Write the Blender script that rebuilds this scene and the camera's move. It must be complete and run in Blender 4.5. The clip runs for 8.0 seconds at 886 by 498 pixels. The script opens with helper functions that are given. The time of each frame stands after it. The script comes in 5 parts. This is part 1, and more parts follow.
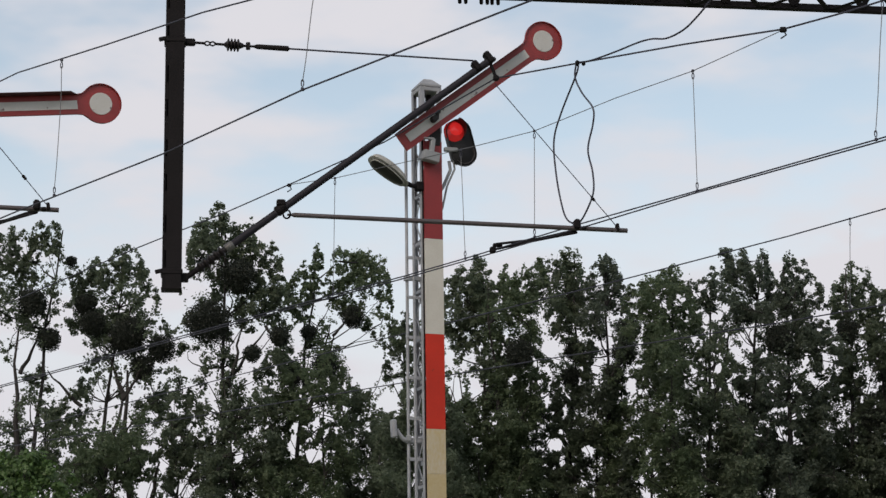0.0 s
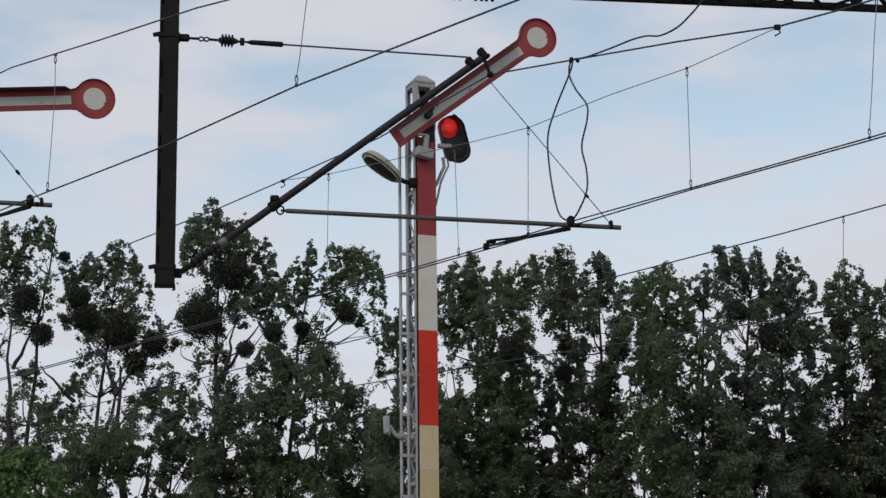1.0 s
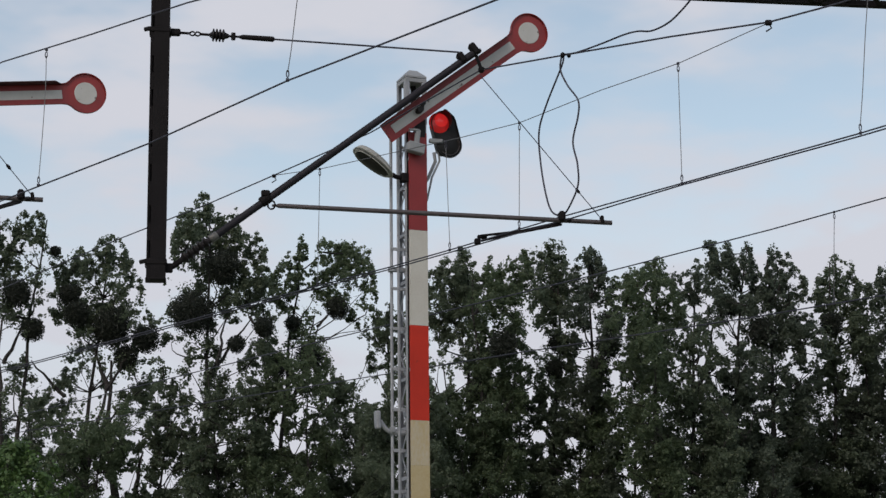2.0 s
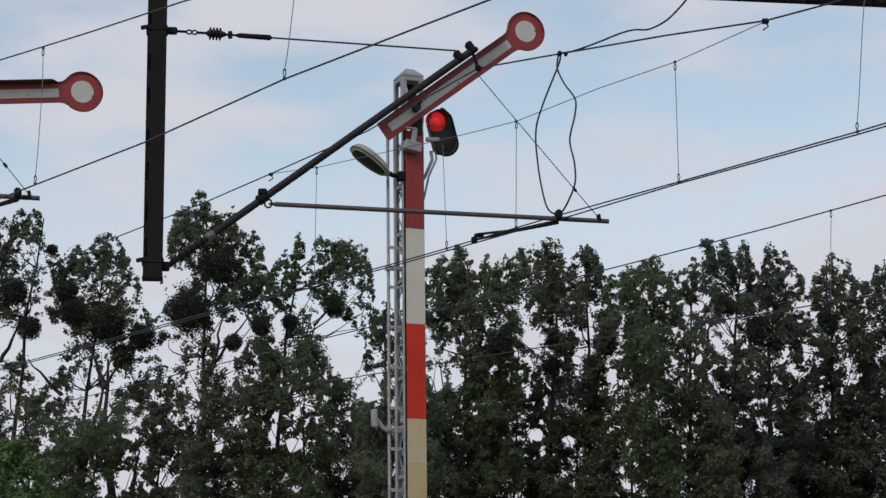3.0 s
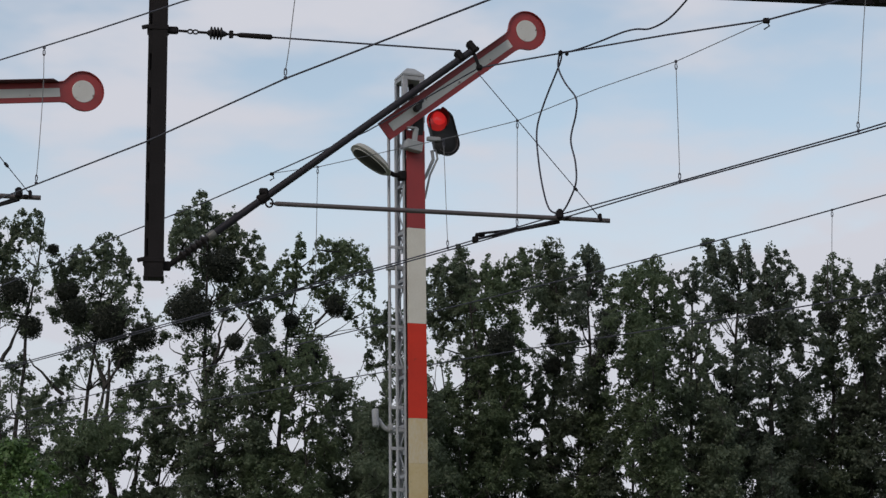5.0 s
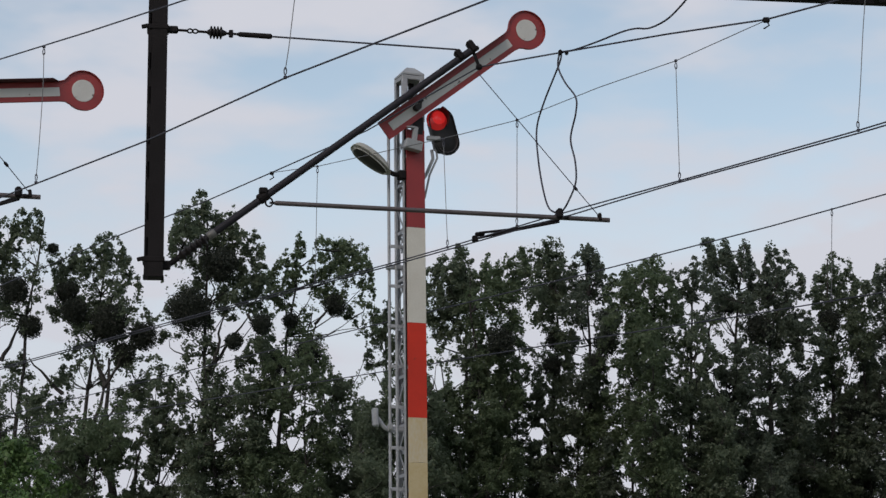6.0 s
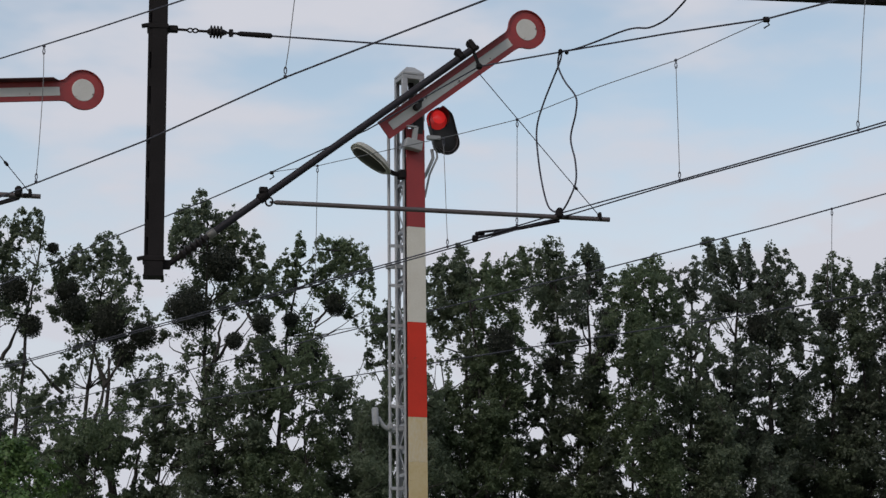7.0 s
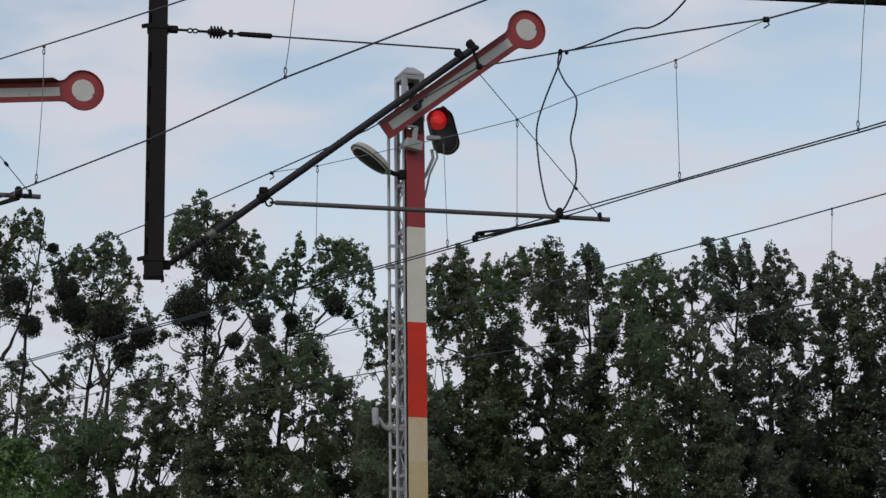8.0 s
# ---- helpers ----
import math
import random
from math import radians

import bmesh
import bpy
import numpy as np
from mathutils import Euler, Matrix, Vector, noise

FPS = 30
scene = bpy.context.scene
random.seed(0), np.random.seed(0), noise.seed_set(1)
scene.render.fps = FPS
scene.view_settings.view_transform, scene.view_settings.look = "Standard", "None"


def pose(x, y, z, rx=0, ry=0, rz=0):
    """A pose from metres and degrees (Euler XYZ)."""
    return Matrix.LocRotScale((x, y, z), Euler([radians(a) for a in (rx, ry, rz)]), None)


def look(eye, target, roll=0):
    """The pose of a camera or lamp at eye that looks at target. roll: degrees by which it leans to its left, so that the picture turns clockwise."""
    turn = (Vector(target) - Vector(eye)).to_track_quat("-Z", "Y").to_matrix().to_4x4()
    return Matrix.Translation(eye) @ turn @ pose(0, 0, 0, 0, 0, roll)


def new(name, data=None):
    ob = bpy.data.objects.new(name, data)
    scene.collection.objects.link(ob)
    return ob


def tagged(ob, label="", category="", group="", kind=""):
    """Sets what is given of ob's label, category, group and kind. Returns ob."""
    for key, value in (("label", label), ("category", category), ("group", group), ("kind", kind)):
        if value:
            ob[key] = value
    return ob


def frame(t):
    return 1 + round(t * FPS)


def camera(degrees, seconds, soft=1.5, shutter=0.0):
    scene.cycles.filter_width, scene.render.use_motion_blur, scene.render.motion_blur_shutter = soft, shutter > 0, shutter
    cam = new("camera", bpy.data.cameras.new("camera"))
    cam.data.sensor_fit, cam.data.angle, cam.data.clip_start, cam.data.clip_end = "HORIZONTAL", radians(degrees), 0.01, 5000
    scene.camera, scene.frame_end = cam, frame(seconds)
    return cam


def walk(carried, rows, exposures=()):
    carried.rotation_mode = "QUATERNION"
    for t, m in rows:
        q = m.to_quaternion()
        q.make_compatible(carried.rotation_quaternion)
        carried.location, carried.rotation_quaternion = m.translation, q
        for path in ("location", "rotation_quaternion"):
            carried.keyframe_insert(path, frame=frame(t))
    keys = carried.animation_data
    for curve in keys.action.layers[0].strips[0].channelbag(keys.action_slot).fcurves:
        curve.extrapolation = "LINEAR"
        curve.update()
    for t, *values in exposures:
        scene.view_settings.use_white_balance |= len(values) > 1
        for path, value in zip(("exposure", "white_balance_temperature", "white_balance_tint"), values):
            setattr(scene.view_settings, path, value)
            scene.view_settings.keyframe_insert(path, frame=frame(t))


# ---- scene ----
cam = camera(23.315, 8.0, soft=1.45)
# held by hand with a long lens: the eye stays, the aim drifts down and to one side, then settles
walk(cam, [
    (0, pose(0, 0, 1.6, 102.8215, 0.7643, 0.6539)),
    (0.5, pose(0, 0, 1.6, 102.8255, 0.4987, 0.5465)),
    (1, pose(0, 0, 1.6, 102.7231, 0.6188, 0.4427)),
    (1.5, pose(0, 0, 1.6, 102.6491, 0.6072, 0.3540)),
    (1.7, pose(0, 0, 1.6, 102.6220, 0.6090, 0.2860)),
    (2.8, pose(0, 0, 1.6, 102.5480, 0.6280, 0.1090)),
    (3, pose(0, 0, 1.6, 102.5466, 0.6295, 0.1162)),
    (3.5, pose(0, 0, 1.6, 102.5469, 0.6255, 0.1374)),
    (4, pose(0, 0, 1.6, 102.5447, 0.6271, 0.1609)),
    (4.5, pose(0, 0, 1.6, 102.5394, 0.6373, 0.1504)),
    (6, pose(0, 0, 1.6, 102.5160, 0.6348, 0.1396)),
    (6.5, pose(0, 0, 1.6, 102.5046, 0.6378, 0.1415)),
    (7, pose(0, 0, 1.6, 102.5008, 0.6248, 0.1385)),
    (7.5, pose(0, 0, 1.6, 102.5050, 0.6500, 0.1450)),
    (8, pose(0, 0, 1.6, 102.5048, 0.6550, 0.1470)),
], exposures=[(0.0, 0.18, 6840, 11), (0.5, 0.06, 6590, 10), (1.0, 0.04, 6570, 10), (1.5, 0.03, 6550, 10), (3.0, 0.0, 6500, 10), (8.0, 0.0, 6500, 10)])

# ---- world, sun ----
SUN_EL, SUN_AZ = 38.0, 205.0   # degrees; azimuth clockwise from +y
world = bpy.data.worlds.new("sky_world")
scene.world = world
world.use_nodes = True
wn = world.node_tree
wn.nodes.clear()


def wnode(kind, **values):
    n = wn.nodes.new(kind)
    for k, v in values.items():
        n.inputs[k].default_value = v
    return n


sky = wn.nodes.new("ShaderNodeTexSky")
sky.sky_type, sky.sun_disc = "NISHITA", False
sky.sun_elevation, sky.sun_rotation = radians(SUN_EL), radians(SUN_AZ)
sky.air_density, sky.dust_density, sky.ozone_density = 1.0, 1.0, 0.8
coords = wn.nodes.new("ShaderNodeTexCoord")
stretch = wn.nodes.new("ShaderNodeMapping")
stretch.inputs["Scale"].default_value = (1.0, 1.0, 2.6)
stretch.inputs["Location"].default_value = (1.079, 3.595, 2.982)
clouds = wnode("ShaderNodeTexNoise", Scale=9.0, Detail=4.0, Roughness=0.5)
cover = wn.nodes.new("ShaderNodeMapRange")
cover.interpolation_type = "SMOOTHSTEP"
cover.inputs["From Min"].default_value, cover.inputs["From Max"].default_value = 0.40, 0.68
cover.inputs["To Min"].default_value, cover.inputs["To Max"].default_value = 0.10, 1.0
veil = wn.nodes.new("ShaderNodeMix")
veil.data_type = "RGBA"
veil.inputs["B"].default_value = (5.48, 5.60, 6.18, 1)
sky_out = wnode("ShaderNodeBackground", Strength=0.114)
world_out = wn.nodes.new("ShaderNodeOutputWorld")
wn.links.new(coords.outputs["Generated"], stretch.inputs["Vector"])
wn.links.new(stretch.outputs["Vector"], clouds.inputs["Vector"])
wn.links.new(clouds.outputs["Fac"], cover.inputs["Value"])
split = wn.nodes.new("ShaderNodeSeparateXYZ")
haze = wn.nodes.new("ShaderNodeMapRange")
haze.inputs["From Min"].default_value, haze.inputs["From Max"].default_value = 0.13, 0.27
haze.inputs["To Min"].default_value, haze.inputs["To Max"].default_value = 0.95, 0.0
thick = wn.nodes.new("ShaderNodeMath")
thick.operation, thick.use_clamp = "ADD", True
wn.links.new(coords.outputs["Generated"], split.inputs["Vector"])
wn.links.new(split.outputs["Z"], haze.inputs["Value"])
wn.links.new(cover.outputs["Result"], thick.inputs[0])
wn.links.new(haze.outputs["Result"], thick.inputs[1])
wn.links.new(thick.outputs["Value"], veil.inputs["Factor"])
hazy = wn.nodes.new("ShaderNodeMix")
hazy.data_type, hazy.blend_type = "RGBA", "MULTIPLY"
hazy.inputs["Factor"].default_value = 1.0
hazy.inputs["B"].default_value = (1.72, 1.5, 1.24, 1)
wn.links.new(sky.outputs["Color"], hazy.inputs["A"])
wn.links.new(hazy.outputs["Result"], veil.inputs["A"])
wn.links.new(veil.outputs["Result"], sky_out.inputs["Color"])
wn.links.new(sky_out.outputs["Background"], world_out.inputs["Surface"])

sun = new("sun", bpy.data.lights.new("sun", "SUN"))
sun.data.energy, sun.data.angle, sun.data.color = 0.75, radians(24), (1.0, 0.94, 0.86)
a, e = radians(SUN_AZ), radians(SUN_EL)
sun_from = Vector((math.sin(a) * math.cos(e), math.cos(a) * math.cos(e), math.sin(e)))
sun.matrix_world = look(sun_from * 50, (0, 0, 0))


# ---- materials ----
def material(name, base, dark=None, rough=0.6, metal=0.0, grain=30.0, stain=2.0, amount=0.5, bump=0.15,
             per_object=0.0, per_island=0.0, stretch_z=1.0, spec=0.5, chips=0.0):
    """Two scales of variation between base and dark, with fine relief; chips: how far the paint has flaked to rust."""
    m = bpy.data.materials.new(name)
    m.use_nodes = True
    t = m.node_tree
    n, l = t.nodes, t.links
    bsdf = n["Principled BSDF"]
    bsdf.inputs["Roughness"].default_value = rough
    bsdf.inputs["Metallic"].default_value = metal
    bsdf.inputs["Specular IOR Level"].default_value = spec
    dark = dark or tuple(c * 0.6 for c in base)
    tc = n.new("ShaderNodeTexCoord")
    mp = n.new("ShaderNodeMapping")
    mp.inputs["Scale"].default_value = (1, 1, stretch_z)
    l.new(tc.outputs["Object"], mp.inputs["Vector"])
    fine, coarse = n.new("ShaderNodeTexNoise"), n.new("ShaderNodeTexNoise")
    fine.inputs["Scale"].default_value, fine.inputs["Detail"].default_value = grain, 4
    coarse.inputs["Scale"].default_value, coarse.inputs["Detail"].default_value = stain, 5
    l.new(mp.outputs["Vector"], fine.inputs["Vector"])
    l.new(mp.outputs["Vector"], coarse.inputs["Vector"])
    both = n.new("ShaderNodeMath")
    both.operation = "MULTIPLY_ADD"
    l.new(fine.outputs["Fac"], both.inputs[0])
    both.inputs[1].default_value = 0.5
    l.new(coarse.outputs["Fac"], both.inputs[2])
    rng = n.new("ShaderNodeMapRange")
    rng.inputs["From Min"].default_value, rng.inputs["From Max"].default_value = 0.55, 1.0
    rng.inputs["To Min"].default_value, rng.inputs["To Max"].default_value = 0.0, amount
    l.new(both.outputs[0], rng.inputs["Value"])
    mix = n.new("ShaderNodeMix")
    mix.data_type = "RGBA"
    mix.inputs["A"].default_value = (*base, 1)
    mix.inputs["B"].default_value = (*dark, 1)
    l.new(rng.outputs["Result"], mix.inputs["Factor"])
    colour = mix.outputs["Result"]
    if chips:
        flake, cut, rust = n.new("ShaderNodeTexNoise"), n.new("ShaderNodeMapRange"), n.new("ShaderNodeMix")
        flake.inputs["Scale"].default_value, flake.inputs["Detail"].default_value, flake.inputs["Roughness"].default_value = 9.0, 6, 0.65
        cut.inputs["From Min"].default_value, cut.inputs["From Max"].default_value = 0.70 - chips, 0.74 - chips
        cut.inputs["To Max"].default_value = 0.85
        rust.data_type = "RGBA"
        rust.inputs["B"].default_value = (0.085, 0.040, 0.028, 1)
        l.new(tc.outputs["Object"], flake.inputs["Vector"])
        l.new(flake.outputs["Fac"], cut.inputs["Value"])
        l.new(cut.outputs["Result"], rust.inputs["Factor"])
        l.new(colour, rust.inputs["A"])
        colour = rust.outputs["Result"]
    if per_object or per_island:
        src = n.new("ShaderNodeNewGeometry").outputs["Random Per Island"] if per_island else n.new("ShaderNodeObjectInfo").outputs["Random"]
        k = per_island or per_object
        vr = n.new("ShaderNodeMapRange")
        vr.inputs["To Min"].default_value, vr.inputs["To Max"].default_value = 1 - k, 1 + k
        l.new(src, vr.inputs["Value"])
        hsv = n.new("ShaderNodeHueSaturation")
        l.new(vr.outputs["Result"], hsv.inputs["Value"])
        l.new(colour, hsv.inputs["Color"])
        colour = hsv.outputs["Color"]
    l.new(colour, bsdf.inputs["Base Color"])
    if bump:
        b = n.new("ShaderNodeBump")
        b.inputs["Strength"].default_value, b.inputs["Distance"].default_value = bump, 0.01
        l.new(fine.outputs["Fac"], b.inputs["Height"])
        l.new(b.outputs["Normal"], bsdf.inputs["Normal"])
    return m


def leafy(name, base, dark, spread=0.35, through_light=0.25, gloss=0.5):
    m = material(name, base, dark, rough=0.52, grain=3.0, stain=0.5, amount=0.8, bump=0, per_island=spread, spec=gloss)
    n, l = m.node_tree.nodes, m.node_tree.links
    bsdf = n["Principled BSDF"]
    tr = n.new("ShaderNodeBsdfTranslucent")
    l.new(bsdf.inputs["Base Color"].links[0].from_socket, tr.inputs["Color"])
    mixer = n.new("ShaderNodeMixShader")
    mixer.inputs["Fac"].default_value = through_light
    l.new(bsdf.outputs["BSDF"], mixer.inputs[1])
    l.new(tr.outputs["BSDF"], mixer.inputs[2])
    l.new(mixer.outputs["Shader"], n["Material Output"].inputs["Surface"])
    return m


RED = material("faded_red_paint", (0.5819, 0.03968, 0.02116), (0.4364, 0.03438, 0.02116), rough=0.6, grain=60, stain=3, amount=0.8, bump=0.05, spec=0.2, chips=0.02)
DEEP_RED = material("deep_red_paint", (0.27, 0.024, 0.026), (0.19, 0.018, 0.019), rough=0.5, grain=60, stain=3, amount=0.7, bump=0.05, chips=0.04)
ARM_RED = material("arm_red_paint", (0.2975, 0.02909, 0.02909), (0.1851, 0.02248, 0.0238), rough=0.5, grain=60, stain=4, amount=0.8, bump=0.05, chips=0.05)
# arm red darkened: the shade under the lip is put into this colour
LIP_RED = material("shade_darkened_red_paint", (0.085, 0.022, 0.024), (0.045, 0.016, 0.018), rough=0.65, grain=60, stain=4, amount=0.9, bump=0.08, chips=0.06)
WHITE = material("chalky_white_paint", (0.5912, 0.574, 0.5237), (0.4668, 0.4377, 0.3809), rough=0.6, grain=50, stain=3, amount=0.7, bump=0.05)
DISC_WHITE = material("grey_white_enamel", (0.5343, 0.529, 0.5065), (0.4324, 0.4206, 0.3862), rough=0.45, grain=60, stain=5, amount=0.5, bump=0.03, chips=0.06)
YELLOWED = material("yellowed_white_paint", (0.5237, 0.4827, 0.3862), (0.4668, 0.3412, 0.1481), rough=0.65, grain=40, stain=1.3, amount=1.0, bump=0.05, stretch_z=0.5, chips=0.02)
OCHRE = material("ochre_stained_paint", (0.50, 0.415, 0.250), (0.44, 0.33, 0.150), rough=0.65, grain=40, stain=2.2, amount=1.0, bump=0.05, chips=0.03)
GALV = material("galvanised_steel", (0.3834, 0.3932, 0.4142), (0.2336, 0.2449, 0.2659), rough=0.55, metal=0.25, grain=80, stain=6, amount=0.8, bump=0.08, chips=0.03)
GREY_PAINT = material("grey_painted_sheet", (0.296, 0.3067, 0.3174), (0.2041, 0.2115, 0.2189), rough=0.5, grain=60, stain=5, amount=0.6, bump=0.05)
DARK_STEEL = material("dark_brown_steel", (0.0125, 0.0105, 0.0118), (0.007, 0.006, 0.0066), rough=0.7, grain=70, stain=4, amount=1.0, bump=0.2, spec=0.15)
TUBE_STEEL = material("weathered_tube_steel", (0.0806, 0.0689, 0.0741), (0.0468, 0.039, 0.0416), rough=0.55, metal=0.2, grain=90, stain=6, amount=0.9, bump=0.1)
WIRE = material("tarnished_copper_wire", (0.044, 0.044, 0.064), (0.028, 0.028, 0.042), rough=0.5, metal=0.3, grain=40, stain=3, amount=0.8, bump=0)
THIN_WIRE = material("thin_bronze_wire", (0.15, 0.15, 0.16), (0.11, 0.11, 0.11), rough=0.5, metal=0.3, grain=40, stain=3, amount=0.6, bump=0)
STRUT_STEEL = material("dull_violet_grey_steel", (0.022, 0.020, 0.028), (0.013, 0.012, 0.016), rough=0.6, metal=0.1, grain=90, stain=5, amount=0.9, bump=0.12, spec=0.25)
BLACK = material("black_lamp_paint", (0.008, 0.008, 0.009), (0.014, 0.014, 0.013), rough=0.5, grain=40, stain=5, amount=0.7, bump=0.05, spec=0.25)
CERAMIC = material("brown_glazed_ceramic", (0.014, 0.0115, 0.0125), (0.010, 0.008, 0.009), spec=0.25, rough=0.45, grain=40, stain=6, amount=0.6, bump=0)
PORCELAIN = material("grimy_grey_porcelain", (0.12, 0.118, 0.112), (0.045, 0.044, 0.041), rough=0.4, grain=30, stain=8, amount=0.9, bump=0.05)
BEIGE = material("beige_lamp_shell", (0.42, 0.42, 0.385), (0.22, 0.215, 0.19), rough=0.5, grain=50, stain=7, amount=0.8, bump=0.05)
GLASS_DARK = material("dusty_dark_diffuser", (0.010, 0.010, 0.009), (0.025, 0.023, 0.02), rough=0.3, grain=30, stain=6, amount=0.7, bump=0)
BARK = material("grey_brown_bark", (0.038, 0.034, 0.031), (0.020, 0.018, 0.017), rough=0.9, grain=12, stain=1.5, amount=1.0, bump=0.5, stretch_z=0.3)
LEAF = leafy("poplar_leaf", (0.1428, 0.1795, 0.113), (0.1176, 0.1499, 0.09595), 0.10, 0.6)
LEAF_WARM = leafy("olive_leaf", (0.136, 0.181, 0.098), (0.112, 0.151, 0.084), 0.10, 0.6)
LEAF_DUSK = leafy("dull_brownish_leaf", (0.128, 0.159, 0.113), (0.106, 0.133, 0.096), 0.10, 0.6)
LEAF_YOUNG = leafy("young_green_leaf", (0.1075, 0.1856, 0.05198), (0.06957, 0.1237, 0.04043), 0.25, 0.35)
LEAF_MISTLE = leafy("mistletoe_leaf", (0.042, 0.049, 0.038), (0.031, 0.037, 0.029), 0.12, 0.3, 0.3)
GRASS = material("dry_meadow", (0.18, 0.20, 0.135), (0.12, 0.14, 0.09), rough=0.95, grain=6, stain=0.15, amount=1.0, bump=0.6)

LENS = bpy.data.materials.new("lit_red_lens")
LENS.use_nodes = True
_b = LENS.node_tree.nodes["Principled BSDF"]
_b.inputs["Base Color"].default_value = (0.45, 0.01, 0.01, 1)
_b.inputs["Roughness"].default_value = 0.2
_b.inputs["Emission Color"].default_value = (1.0, 0.040, 0.040, 1)
_b.inputs["Emission Strength"].default_value = 0.36
RED_GLASS = LENS.copy()
RED_GLASS.name = "faintly_lit_red_glass"
RED_GLASS.node_tree.nodes["Principled BSDF"].inputs["Emission Strength"].default_value = 0.11


# ---- mesh helpers ----
def mesh_of(name, bm, material_, smooth=False):
    me = bpy.data.meshes.new(name)
    bmesh.ops.recalc_face_normals(bm, faces=bm.faces[:])
    bm.to_mesh(me)
    bm.free()
    me.materials.append(material_)
    if smooth:
        me.shade_smooth()
        me.set_sharp_from_angle(angle=radians(40))
    return me


def part(name, bm, material_, parent, label="", smooth=False):
    ob = new(name, mesh_of(name, bm, material_, smooth))
    ob.parent = parent
    return tagged(ob, label=label)


def thing(name, m, label, category, group="", kind=""):
    ob = new(name)
    ob.empty_display_size = 0.2
    ob.matrix_basis = m
    return tagged(ob, label, category, group, kind)


def box(bm, c, s, rot=None, bevel=0.0):
    """A box with centre c and sides s, turned by rot, its edges bevelled."""
    m = Matrix.Translation(c) @ (rot or Matrix.Identity(4)) @ Matrix.Diagonal((*s, 1))
    vs = bmesh.ops.create_cube(bm, size=1, matrix=m)["verts"]
    if bevel:
        es = list({e for v in vs for e in v.link_edges})
        bmesh.ops.bevel(bm, geom=es, offset=bevel, segments=1, affect="EDGES", profile=0.5)


def tube(bm, pts, r, n=8, cap=True):
    """A round bar through pts; r is one radius or one for each point."""
    pts = [Vector(p) for p in pts]
    rs = r if isinstance(r, (list, tuple)) else [r] * len(pts)
    rings, side = [], None
    for i, p in enumerate(pts):
        d = (pts[min(i + 1, len(pts) - 1)] - pts[max(i - 1, 0)]).normalized()
        if side is None:
            side = d.orthogonal().normalized()
        side = (side - d * side.dot(d)).normalized()
        up = d.cross(side)
        rings.append([bm.verts.new(p + (side * math.cos(k * math.tau / n) + up * math.sin(k * math.tau / n)) * rs[i]) for k in range(n)])
    for p, q in zip(rings, rings[1:]):
        for k in range(n):
            bm.faces.new((p[k], p[(k + 1) % n], q[(k + 1) % n], q[k]))
    if cap:
        bm.faces.new(rings[0][::-1])
        bm.faces.new(rings[-1])


def curve_through(pts, steps=8):
    """A smooth line through a few points."""
    p = [Vector(q) for q in pts]
    p = [p[0] * 2 - p[1]] + p + [p[-1] * 2 - p[-2]]
    out = []
    for i in range(1, len(p) - 2):
        for s in range(steps):
            t = s / steps
            out.append(0.5 * ((2 * p[i]) + (p[i + 1] - p[i - 1]) * t + (2 * p[i - 1] - 5 * p[i] + 4 * p[i + 1] - p[i + 2]) * t * t
                              + (3 * p[i] - p[i - 1] - 3 * p[i + 1] + p[i + 2]) * t ** 3))
    return out + [p[-2]]


def spin_profile(bm, profile, n=16, m=None):
    """A turned body: profile rows are (radius, height) along z; m places it."""
    m = m or Matrix.Identity(4)
    rings = []
    for r, z in profile:
        rings.append([bm.verts.new(m @ Vector((max(r, 1e-4) * math.cos(k * math.tau / n), max(r, 1e-4) * math.sin(k * math.tau / n), z))) for k in range(n)])
    for p, q in zip(rings, rings[1:]):
        for k in range(n):
            bm.faces.new((p[k], p[(k + 1) % n], q[(k + 1) % n], q[k]))
    bm.faces.new(rings[0][::-1])
    bm.faces.new(rings[-1])


def plate(bm, outline, y0, y1):
    """A flat plate whose outline lies in x and z, from y0 to y1."""
    front = [bm.verts.new((x, y0, z)) for x, z in outline]
    back = [bm.verts.new((x, y1, z)) for x, z in outline]
    bm.faces.new(front)
    bm.faces.new(back[::-1])
    k = len(outline)
    for i in range(k):
        bm.faces.new((front[i], back[i], back[(i + 1) % k], front[(i + 1) % k]))


def along(p, q):
    """A pose at p whose z axis points to q."""
    p, q = Vector(p), Vector(q)
    return Matrix.Translation(p) @ (q - p).to_track_quat("Z", "Y").to_matrix().to_4x4()


# ---- ground ----
def build_ground():
    bm = bmesh.new()
    bmesh.ops.create_grid(bm, x_segments=60, y_segments=60, size=2500)
    for v in bm.verts:
        d = math.hypot(v.co.x, v.co.y)
        v.co.z = -0.02 + (noise.noise(v.co * 0.004) * 3.0 if d > 400 else 0.0)
    ob = new("ground", mesh_of("ground", bm, GRASS))
    tagged(ob, "dry green meadow ground beside the railway", "ground", kind="structure")


build_ground()


# ---- semaphores ----
MAST_W, MAST_D, MAST_X = 0.235, 0.25, 0.029


def arm_outline(grow=0.0):
    h, R, reach = 0.112 + grow, 0.224 + grow, 1.688
    x0 = -0.47 - grow
    a0 = math.asin(min(0.99, (h + 0.035) / R))
    pts = [(x0, -h), (reach - R * math.cos(a0) - 0.10, -h), (reach - R * math.cos(a0) - 0.04, -h - 0.008)]
    n = 36
    for i in range(n + 1):
        ang = math.pi + a0 + (math.tau - 2 * a0) * i / n
        pts.append((reach + R * math.cos(ang), R * math.sin(ang)))
    pts += [(reach - R * math.cos(a0) - 0.04, h + 0.008), (reach - R * math.cos(a0) - 0.10, h), (x0, h)]
    return pts


